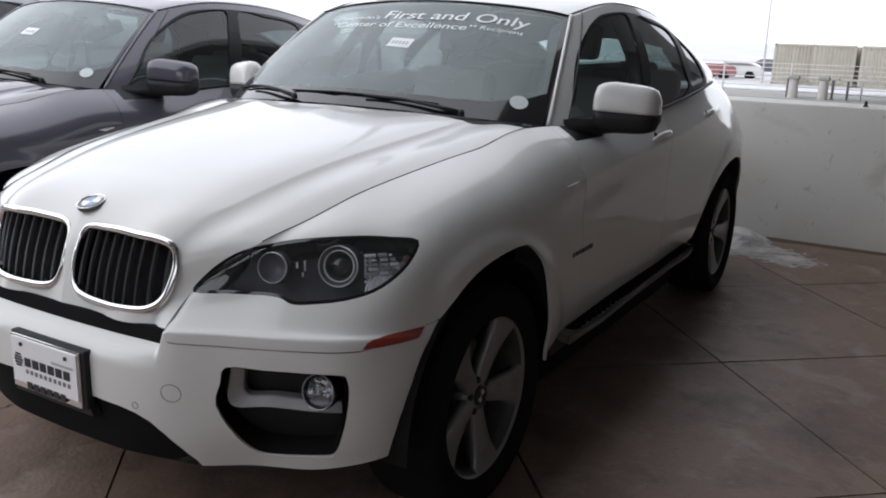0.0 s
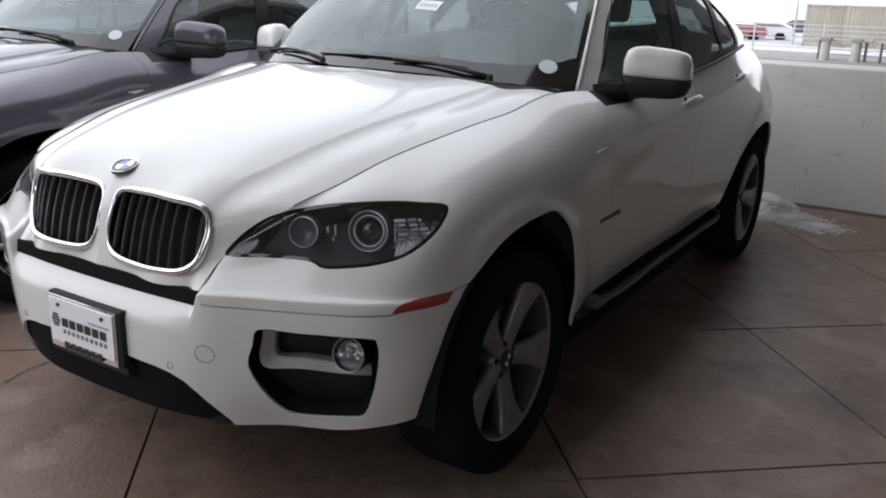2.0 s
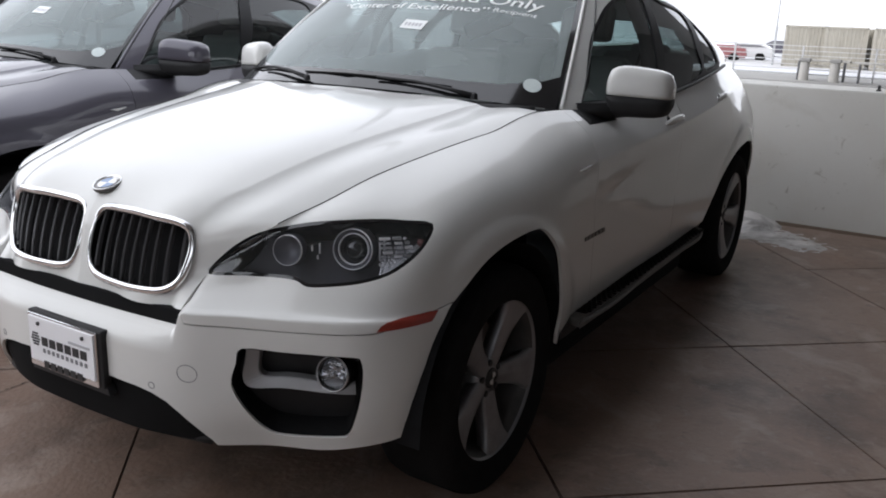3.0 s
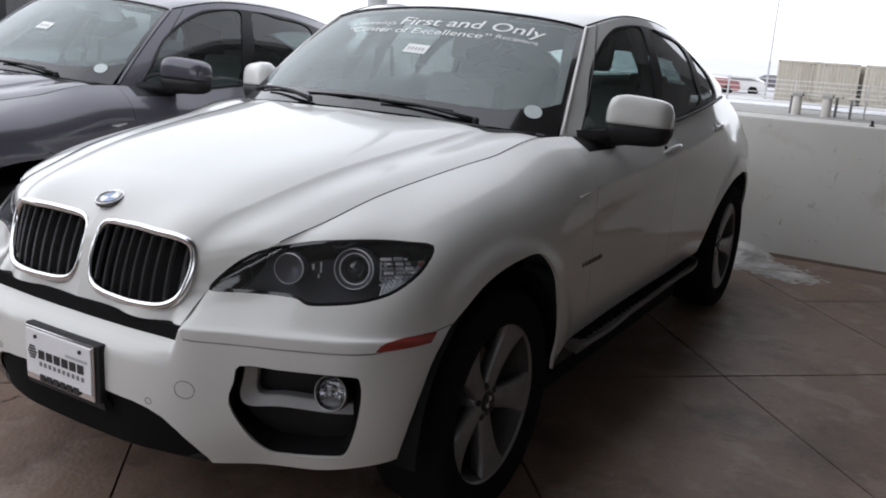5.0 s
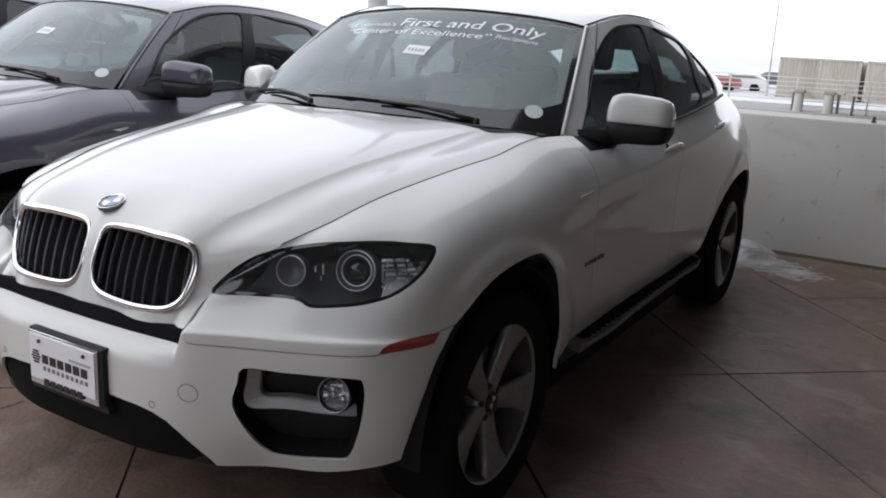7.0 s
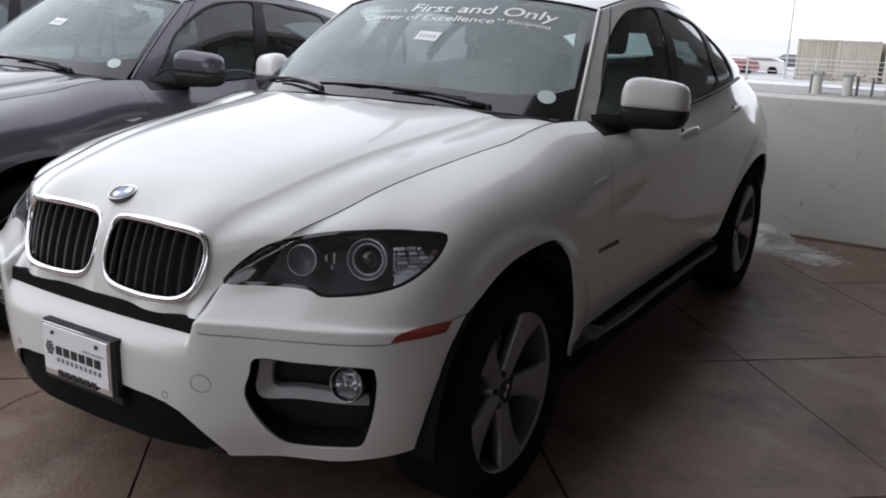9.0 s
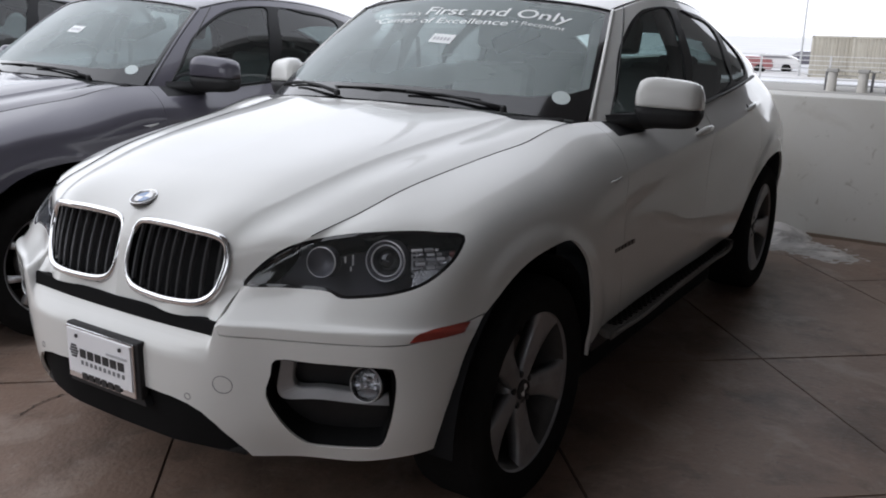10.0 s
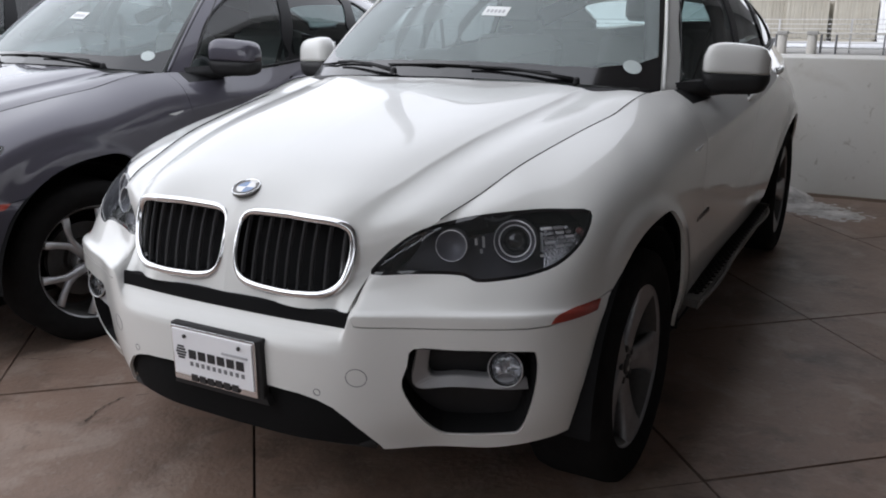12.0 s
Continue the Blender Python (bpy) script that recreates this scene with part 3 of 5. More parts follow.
def on_grid(gn, axes, u, v, near=None):
    """The place on a skin and its normal where two of its coordinates are u and v."""
    g, n = gn[0].reshape(-1, 3), gn[1].reshape(-1, 3)
    d = (g[:, axes[0]] - u) ** 2 + (g[:, axes[1]] - v) ** 2
    if near is not None:
        d = d + 9 * (~near(g))
    k = np.argpartition(d, 9)[:9]
    k = k[d[k] < 9 * d[k].min() + 1e-3]
    c = 3 - axes[0] - axes[1]
    w = n[k]
    lead = np.where(abs(w[:, c]) > .2, w[:, c], np.copysign(.2, w[:, c]))
    e = g[k, c] - (w[:, axes[0]] * (u - g[k, axes[0]]) + w[:, axes[1]] * (v - g[k, axes[1]])) / lead
    share = 1 / (d[k] + 1e-6)
    share /= share.sum()
    p = np.zeros(3)
    p[axes[0]], p[axes[1]], p[c] = u, v, e @ share
    m = share @ w
    return p, m / np.linalg.norm(m)


def turned(bm, at, axis, spin=0.0):
    """Moves a body built along +x so that +x points along axis and its origin lies at at."""
    q = Vector(axis).to_track_quat("X", "Z").to_matrix().to_4x4()
    bm.transform(Matrix.Translation(at) @ q @ pose(0, 0, 0, spin, 0, 0))
    return bm


def mirrored(bm):
    bm.transform(Matrix.Diagonal((-1, 1, 1, 1)))
    bmesh.ops.reverse_faces(bm, faces=bm.faces[:])
    return bm


def both(name, make, mat, parent, label=""):
    """The same part on the left and on the right of the car."""
    return [part(name, make() if k else mirrored(make()), mat, parent, label, smooth=True) for k in (1, 0)]


front_arch = rounded([(0, -.515, .37), (0, -.502, .48), (0, -.463, .593), (0, -.398, .686), (0, -.27, .776), (0, -.15, .823), (0, -.012, .843), (0, .108, .842), (0, .185, .805), (0, .258, .72), (0, .308, .60), (0, .335, .51), (0, .365, .40), (0, .36, .25), (0, -.1, .2), (0, -.5, .25)], 3)
rear_arch = rounded([(0, 2.20, .38), (0, 2.235, .432), (0, 2.308, .53), (0, 2.36, .60), (0, 2.42, .67), (0, 2.52, .742), (0, 2.66, .797), (0, 2.80, .818), (0, 2.93, .82), (0, 3.08, .79), (0, 3.22, .71), (0, 3.31, .60), (0, 3.36, .48), (0, 3.39, .36), (0, 3.3, .15), (0, 2.3, .15)], 3)
lamp_line = rounded([(.418, -.765, .807), (.433, -.732, .847), (.468, -.70, .884), (.505, -.665, .909), (.545, -.61, .921), (.578, -.543, .922), (.64, -.474, .924), (.708, -.411, .926), (.759, -.374, .924), (.818, -.33, .916), (.834, -.38, .876), (.828, -.443, .841), (.802, -.509, .811), (.755, -.569, .795), (.70, -.615, .788), (.652, -.649, .787), (.619, -.655, .799), (.576, -.673, .803), (.501, -.719, .806)], 3)
fog_line = rounded([(.725, 0, .637), (.645, 0, .639), (.556, 0, .641), (.54, 0, .594), (.525, 0, .532), (.555, 0, .445), (.585, 0, .394), (.624, 0, .38), (.747, 0, .386), (.782, 0, .402), (.812, 0, .482), (.825, 0, .568), (.823, 0, .618), (.808, 0, .633)], 3)
intake_line = np.array([(-.1, 0, .51), (.19, 0, .507), (.27, 0, .501), (.32, 0, .49), (.36, 0, .472), (.395, 0, .44), (.428, 0, .40), (.455, 0, .36), (.48, 0, .3), (-.1, 0, .3)])
lower_line = np.array([(-.1, 0, .8), (.403, 0, .8), (.41, 0, .75), (.425, 0, .702), (.445, 0, .7), (.583, 0, .697), (.727, 0, .696), (.795, 0, .695), (.845, 0, .694), (.88, 0, .703), (.915, 0, .722), (1.1, 0, .722), (1.1, 0, .1), (-.1, 0, .1)])
flash_line = np.array([(.847, -.612, .697), (.851, -.600, .711), (.858, -.585, .717), (.880, -.515, .7185), (.895, -.445, .717), (.900, -.413, .713), (.906, -.432, .701), (.908, -.450, .692), (.886, -.535, .695)])
door_line = np.array([(0, .60, 1.3), (0, .585, 1.05), (0, .575, .85), (0, .60, .60), (0, .63, .45), (0, 1.60, .45), (0, 1.60, .9), (0, 1.555, 1.1), (0, 1.53, 1.3)])
back_door_line = np.array([(0, 1.535, 1.3), (0, 1.56, 1.1), (0, 1.605, .9), (0, 1.605, .45), (0, 2.30, .45), (0, 2.33, .6), (0, 2.40, .75), (0, 2.55, .88), (0, 2.62, 1.0), (0, 2.60, 1.3)])
kidney_line = evened([(.021, 0, .86), (.021, 0, .905), (.028, 0, .924), (.045, 0, .934), (.07, 0, .937), (.19, 0, .942), (.315, 0, .938), (.36, 0, .928), (.375, 0, .909), (.38, 0, .861), (.366, 0, .794), (.346, 0, .768), (.314, 0, .755), (.21, 0, .75), (.11, 0, .752), (.068, 0, .757), (.042, 0, .768), (.028, 0, .79), (.022, 0, .82)], 84, 4)
window_lines = {
    "front_window": [(0, .755, 1.15), (0, .83, 1.244), (0, .958, 1.384), (0, 1.092, 1.471), (0, 1.222, 1.532), (0, 1.356, 1.565), (0, 1.55, 1.574), (0, 1.50, 1.47), (0, 1.42, 1.29), (0, 1.39, 1.172)],
    "rear_window": [(0, 1.655, 1.57), (0, 1.878, 1.552), (0, 2.17, 1.505), (0, 2.09, 1.351), (0, 2.07, 1.232), (0, 1.50, 1.187), (0, 1.55, 1.36)],
    "quarter_window": [(0, 2.30, 1.482), (0, 2.415, 1.432), (0, 2.475, 1.35), (0, 2.47, 1.265), (0, 2.16, 1.246), (0, 2.21, 1.36)],
}
surround_line = [(0, .71, 1.10), (0, .815, 1.25), (0, .945, 1.388), (0, 1.08, 1.477), (0, 1.21, 1.54), (0, 1.342, 1.573), (0, 1.606, 1.584), (0, 2.038, 1.553), (0, 2.35, 1.485), (0, 2.50, 1.405), (0, 2.545, 1.316), (0, 2.53, 1.25), (0, 2.2, 1.20), (0, 1.604, 1.13), (0, 1.0, 1.08)]


def panels():
    """The car's skin, cut along its gaps and openings (left half)."""
    p, rest = {}, quads(*side_g)
    front = lambda c: c[1] < -.33
    _, rest = cut(rest, front_arch, Y, Z, lambda c: c[0] > .8 and c[1] < .7)
    _, rest = cut(rest, rear_arch, Y, Z, lambda c: c[0] > .7)
    le1, le2 = Vector((.757, .653, 0)), Vector((.62, -.72, .32)).normalized()
    le2 = tuple(le1.cross(-le2).normalized())
    le1 = tuple(le1)
    lamp, rest = cut(rest, lamp_line, le1, le2, lambda c: c[1] < -.2 and c[0] > .38)
    p["lamp_lens"], p["lamp_border"] = cut(lamp, shrunk(lamp_line, .009, le1, le2), le1, le2)
    p["fog_recess"], rest = cut(rest, fog_line, X, Z, lambda c: c[1] < -.5)
    p["intake"], rest = cut(rest, intake_line, X, Z, lambda c: c[1] < -.5)
    flash, _ = cut(rest, flash_line, (.35, .937, 0), Z, lambda c: c[1] < -.35 and c[0] > .8)
    p["flash"] = flash
    low, rest = cut(rest, lower_line, X, Z, front)
    low_in, _ = cut(low, lower_line - np.array([0, 0, .0035]), X, Z, front)
    p["bumper_lower"] = low_in
    p["bumper_upper"], rest = cut(rest, np.array([(0, -1.2, .6), (0, -.40, .6), (0, -.40, .76), (0, -.50, .815), (0, -.62, .80), (0, -1.2, .85)]), Y, Z, lambda c: c[1] < -.3)
    p["sill"], rest = cut(rest, np.array([(0, .395, .1), (0, .395, .405), (0, .45, .440), (0, 1.2, .447), (0, 2.3, .452), (0, 2.3, .1)]), Y, Z, lambda c: c[0] > .6)
    door, rest = cut(rest, door_line, Y, Z, lambda c: c[0] > .6)
    p["front_door"], _ = cut(door, shrunk(door_line, .002, Y, Z), Y, Z)
    door, rest = cut(rest, back_door_line, Y, Z, lambda c: c[0] > .6)
    p["rear_door"], _ = cut(door, shrunk(back_door_line, .002, Y, Z), Y, Z)
    p["mirror_sail"], p["front_door"] = cut(p["front_door"], np.array([(0, .655, 1.108), (0, .665, 1.30), (0, .95, 1.30), (0, .90, 1.105)]), Y, Z, lambda c: c[0] > .6)
    p["fender"], rest = cut(rest, np.array([(0, -1.5, .2), (0, .57, .2), (0, .62, .448), (0, .595, .6), (0, .57, .85), (0, .58, 1.05), (0, .595, 1.4), (0, -1.5, 1.4)]), Y, Z, lambda c: c[0] > .3)
    p["rear_quarter"] = rest
    _, p["hood"] = cut(quads(*hood_g), kidney_line, X, Z, lambda c: c[1] < -.6)
    over, p["hood"] = cut(p["hood"], lamp_line, le1, le2, lambda c: c[1] < -.55 and c[0] > .40)
    p["lamp_lens"] = p["lamp_lens"] + over
    cab = quads(*cabin_g)
    dark, p["cabin_frame"] = cut(cab, rounded(surround_line, 4), Y, Z)
    for name, line in window_lines.items():
        p[name], dark = cut(dark, rounded(line, 5), Y, Z)
    p["window_surround"] = dark
    back = rounded([(-.6, 3.0, 0), (.38, 3.0, 0), (.42, 3.06, 0), (.42, 3.32, 0), (.38, 3.42, 0), (-.6, 3.45, 0)], 3)
    p["rear_screen"], roof = cut(quads(*roof_g), back, X, Y)
    p["sunroof"], p["roof"] = cut(roof, rounded([(-.6, 1.34, 0), (.36, 1.34, 0), (.40, 1.38, 0), (.40, 1.95, 0), (.36, 2.0, 0), (-.6, 2.0, 0)], 3), X, Y)
    pane = quads(*screen_g)
    frame_line = np.array([(-.9, .445, 0), (0, .445, 0), (.2, .458, 0), (.42, .50, 0), (.55, .545, 0), (.66, .62, 0), (.722, .70, 0), (.614, 1.062, 0), (.5, 1.04, 0), (.33, 1.0, 0), (-.9, .985, 0)])
    p["windscreen"], p["screen_border"] = cut(pane, frame_line, X, Y)
    return p


def wheel_at(car, at, side, kind):
    """One wheel: tyre, rim with five spokes, disc and cap. side is +1 on the car's left."""
    w = tagged(new("wheel"), "")
    w.parent = car
    w.matrix_basis = pose(*at) if side > 0 else pose(*at, 0, 0, 180)
    part("tyre", lathe([(-.13, .262), (-.13, .335), (-.115, .362), (-.08, .37), (.08, .37), (.108, .363), (.124, .34), (.128, .31), (.118, .275), (.108, .258)], 64, caps=False), M_RUBBER, w, "black rubber tyre", smooth=True)
    rim = [lathe([(-.10, .245), (-.09, .250), (.085, .252), (.104, .263), (.107, .262), (.106, .258), (.098, .252)], 64, caps=False)]
    part("barrel", lathe([(.098, .252), (.085, .242), (.06, .236), (-.02, .228), (-.09, .232), (-.10, .245)], 64, caps=False), M_BARREL, w, smooth=True)
    for k in range(5):
        a0 = 2 * math.pi * (k - .15) / 5
        if kind == "star":
            bm, n, across_s = bmesh.new(), 12, (-1, -.86, -.80, -.08, .08, .80, .86, 1)
            m = len(across_s)
            rows = []
            for i in range(n):
                r, u = .045 + .208 * i / (n - 1), i / (n - 1)
                half = .033 + .020 * u + .036 * u ** 5
                top, low = [], []
                for j in range(m):
                    s = across_s[j]
                    x = .070 + .032 * (r / .25) ** 2 - (.011 if abs(s) == 1 else 0) + .011 * (.86 - min(abs(s), .86)) * (1 - u ** 3)
                    y = s * half
                    top.append(bm.verts.new((x, r * math.cos(a0) - y * math.sin(a0), r * math.sin(a0) + y * math.cos(a0))))
                    y *= .8
                    low.append(bm.verts.new((x - .035, r * math.cos(a0) - y * math.sin(a0), r * math.sin(a0) + y * math.cos(a0))))
                rows.append(top + low[::-1])
            for a, b in zip(rows, rows[1:]):
                for j in range(2 * m):
                    bm.faces.new((a[j], a[(j + 1) % (2 * m)], b[(j + 1) % (2 * m)], b[j]))
            bmesh.ops.recalc_face_normals(bm, faces=bm.faces[:])
            rim.append(bm)
        else:
            for s in (-1, 1):
                pts = [(.07 + .022 * (r / .25) ** 2, r * math.cos(a0 + s * a), r * math.sin(a0 + s * a)) for r, a in ((.04, .05), (.10, .04), (.14, .09), (.19, .21), (.246, .30))]
                rim.append(tube(pts, [.024, .020, .016, .016, .020], 8))
    part("rim", joined(*rim), M_ALLOY, w, "silver alloy rim with five spokes", smooth=True)
    part("hub", lathe([(.0, .075), (.055, .072), (.07, .062), (.074, .04), (.074, .0001)], 32), M_ALLOY, w, smooth=True)
    part("brake_disc", lathe([(-.03, .17), (-.03, .172), (.0, .172), (.0, .10), (.02, .09)], 40), M_DISC, w)
    cap = part("hub_cap", lathe([(.070, .034), (.078, .033), (.080, .028), (.081, .0001)], 32), M_INK, w, "dark round hub cap", smooth=True)
    for k in range(2):
        bm = bmesh.new()
        v = [bm.verts.new((.083, 0, 0))] + [bm.verts.new((.083, .021 * math.cos(a + k * math.pi), .021 * math.sin(a + k * math.pi))) for a in np.linspace(.2, 1.75, 8)]
        bm.faces.new(v)
        part("cap_inlay", bm, M_ENAMEL, cap)
    for k in range(5):
        a = 2 * math.pi * (k + .35) / 5
        part("wheel_bolt", lathe([(.05, .011), (.076, .011), (.078, .008)], 10, at=(0, .053 * math.cos(a), .053 * math.sin(a))), M_INK, w)
    return w


def mirror_bodies():
    """Door mirror: painted shell, black foot and arm."""
    def shell(z0, z1, x0, x1, grow):
        bm, rings, n = bmesh.new(), [], 28
        for i in range(15):
            s = i / 14
            x = x0 + (x1 - x0) * s
            fade = (1 - abs(2 * s - 1) ** 5) ** .45 if 0 < s < 1 else .12
            yc, hy = .852 + (x - .868) * .42, .064 * (.35 + .65 * fade) * grow
            zt, zb = z1 - .03 * max(0, s - .25) ** 1.3, z0
            zc, hz = (zt + zb) / 2, (zt - zb) / 2 * (.45 + .55 * fade)
            ring = []
            for k in range(n):
                a = 2 * math.pi * k / n
                c, d = math.cos(a), math.sin(a)
                ring.append(bm.verts.new((x, yc + hy * math.copysign(abs(c) ** .6, c), zc + hz * math.copysign(abs(d) ** .55, d))))
            rings.append(ring)
        for a, b in zip(rings, rings[1:]):
            for k in range(n):
                bm.faces.new((a[k], a[(k + 1) % n], b[(k + 1) % n], b[k]))
        bm.faces.new(rings[0])
        bm.faces.new(rings[-1])
        bmesh.ops.recalc_face_normals(bm, faces=bm.faces[:])
        return bm

    def half(keep_up):
        bm = shell(1.124, 1.315, .858, 1.078, 1.0)
        bmesh.ops.bisect_plane(bm, geom=bm.verts[:] + bm.edges[:] + bm.faces[:], plane_co=(.97, 0, 1.203 if keep_up else 1.199), plane_no=(.05, 0, 1), clear_inner=keep_up, clear_outer=not keep_up)
        bmesh.ops.holes_fill(bm, edges=[e for e in bm.edges if len(e.link_faces) == 1])
        return bm

    arm = lambda: slab_of([(.775, .695), (.80, .70), (.90, .83), (.93, .93), (.80, .90), (.775, .86)], (1.118, 1.175), "xy")

    def foot():
        a = arm()
        bmesh.ops.bevel(a, geom=a.edges[:], offset=.012, segments=2, affect="EDGES")
        return joined(half(False), a)
    return lambda: half(True), foot


def seat_bodies(x, y, wide):
    cushion = box(x - wide, x + wide, y - .5, y + .05, .62, .80, .06, 3)
    back = box(x - wide, x + wide, -.07, .07, 0, .57, .06, 3)
    back.transform(Matrix.Translation((0, y + .02, .74)) @ pose(0, 0, 0, -14, 0, 0))
    head = box(x - .115, x + .115, -.045, .045, .64, .82, .04, 3)
    head.transform(Matrix.Translation((0, y + .02, .74)) @ pose(0, 0, 0, -12, 0, 0))
    return cushion, back, head


def nose(x, z):
    """How far forward the grille panel stands at x and z: a smooth fit to the bonnet's nose."""
    return NOSE @ np.array([1, x * x, z, z * z, x * x * z, x ** 4])


near_nose = hood_g[0].reshape(-1, 3)
near_nose = near_nose[(near_nose[:, 2] < .945) & (near_nose[:, 2] > .735) & (near_nose[:, 0] < .375)]
NOSE = np.linalg.lstsq(np.c_[np.ones(len(near_nose)), near_nose[:, 0] ** 2, near_nose[:, 2], near_nose[:, 2] ** 2, near_nose[:, 0] ** 2 * near_nose[:, 2], near_nose[:, 0] ** 4], near_nose[:, 1], rcond=None)[0]


def build_car():
    car = thing("suv", "white coupe-roofed sport utility car parked on concrete slabs", "car")
    p = panels()
    two = lambda f: f + flipped(f)
    # painted panels
    skin("hood", two(p["hood"]), M_WHITE, car, rim=.014)
    bumper = skin("front_bumper", two(p["bumper_lower"]), M_WHITE, car, rim=.010)
    for f in (p["bumper_upper"], flipped(p["bumper_upper"])):
        skin("bumper_ledge", f, M_WHITE, bumper, rim=.012)
    for name in ("fender", "front_door", "rear_door", "rear_quarter", "cabin_frame"):
        for f in (p[name], flipped(p[name])):
            skin(name, f, M_WHITE, car, rim=.012 if name != "cabin_frame" else .02)
    for f in (p["mirror_sail"], flipped(p["mirror_sail"])):
        skin("mirror_sail", f, M_TRIM, car, "black corner panel under the door mirror", rim=.010, offset=.001)
    for f in (p["sill"], flipped(p["sill"])):
        skin("sill", f, M_PLASTIC, car, "black plastic sill under the doors", offset=-.006)
    skin("roof", two(p["roof"]), M_WHITE, car, rim=.015)
    skin("sunroof", two(p["sunroof"]), M_GLOSS_BLACK, car, "dark glass sunroof", offset=-.002)
    edge = [tuple(q + w * (.0012 + .003 * min(1, max(0, (q[1] - .15) / .25)))) for q, w in zip(hood_g[0][-1], hood_g[1][-1]) if q[1] > -.66]
    both("hood_seam", lambda: tube(edge, .0013, 6), M_GAP, car)
    # dark shell under the skin, seen through the gaps
    inner = quads(*side_g)
    _, inner = cut(inner, front_arch, Y, Z, lambda c: c[0] > .8 and c[1] < .7)
    _, inner = cut(inner, rear_arch, Y, Z, lambda c: c[0] > .7)
    _, inner = cut(inner, lamp_line, (.757, .653, 0), (-.2, .25, .947), lambda c: c[1] < -.2 and c[0] > .38)
    _, inner = cut(inner, fog_line, X, Z, lambda c: c[1] < -.5)
    inner = [f for f in inner if not (f[:, 1].mean() < -.2 and f[:, 2].mean() < .55 and f[:, 0].mean() > .7)]
    skin("inner_body", two(inner), M_GAP, car, "dark inner body behind the panel gaps", offset=-.016)
    skin("bonnet_liner", two(cut(quads(*hood_g), kidney_line, X, Z, lambda c: c[1] < -.6)[1]), M_GAP, car, offset=-.02)
    part("underbody", joined(box(-.58, .58, -.36, 3.7, .18, .30, .03), box(-.84, .84, .48, 2.20, .20, .38, .03)), M_GAP, car)
    part("bulkhead", box(-.72, .72, .45, .50, .3, 1.10), M_GAP, car)
    for sx in (1, -1):
        for cy, r in ((-.07, .455), (2.84, .54)):
            bm = bmesh.new()
            arc = [(cy + r * math.cos(a), .36 + .46 * math.sin(a)) for a in np.linspace(-.02, math.pi + .02, 24)]
            a = [bm.verts.new((sx * (.93 if cy < 1 else .85), y, z)) for y, z in arc]
            b = [bm.verts.new((sx * .52, y, z)) for y, z in arc]
            for k in range(len(arc) - 1):
                bm.faces.new((a[k], a[k + 1], b[k + 1], b[k]))
            bm.faces.new(b)
            part("arch_liner", bm, M_GAP, car, "black plastic wheel arch liner")
    # glass
    for name in ("front_window", "rear_window", "quarter_window"):
        for f in (p[name], flipped(p[name])):
            skin(name, f, M_WINDOW if name == "front_window" else M_WINDOW_DARK, car, "greenish side window" if name == "front_window" else "tinted side window", offset=-.006).visible_shadow = False
    for f in (p["window_surround"], flipped(p["window_surround"])):
        skin("window_surround", f, M_TRIM, car, "black window surround", rim=.008, offset=.001)
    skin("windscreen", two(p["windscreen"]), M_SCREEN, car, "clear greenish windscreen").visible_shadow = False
    skin("screen_border", two(p["screen_border"]), M_GLOSS_BLACK, car, "black windscreen border", offset=.001)
    skin("rear_screen", two(p["rear_screen"]), M_REAR, car, "tinted rear screen").visible_shadow = False
    both("waist_trim", lambda: tube(flow([tuple(np.array(q) + np.array([.006, 0, .0])) for q in waist[1:6]], 40), .008, 8), M_TRIM, car, "black strip under the windows")
    both("pillar_trim", lambda: tube([tuple(q + np.array([-.004, -.004, .003])) for q in cabin_g[0][:, 0]], .008, 8), M_WHITE, car)
    both("pillar_seal", lambda: tube([tuple(q + np.array([.0, 0, .001])) for q in cabin_g[0][:, 3]], .0035, 6), M_GLOSS_BLACK, car)
    part("screen_top_seal", tube(flow([(-q[0], q[1], q[2] + .004) for q in screen_head] + [(q[0], q[1], q[2] + .004) for q in screen_head[-2::-1]], 50), .0042, 6), M_GLOSS_BLACK, car)
    both("roof_ditch", lambda: tube(flow([(q[0] - .012, q[1], q[2] + .007) for q in rail[:7]], 50), .003, 6), M_GLOSS_BLACK, car)
    # headlights
    le = Vector((.30, -.93, .18)).normalized()
    for sx in (1, -1):
        side_of = (lambda f: f) if sx > 0 else flipped
        head = skin("headlight", side_of(p["lamp_border"]), M_GLOSS_BLACK, car, "dark headlight unit with two round projectors", rim=.05, offset=-.001)
        calmed(skin("lens", side_of(p["lamp_lens"]), M_LENS, head, "clear lens", offset=-.003), 160).visible_shadow = False
        skin("housing", side_of(p["lamp_lens"] + p["lamp_border"]), M_LAMP_DARK, head, "dark lamp housing", offset=-.085)
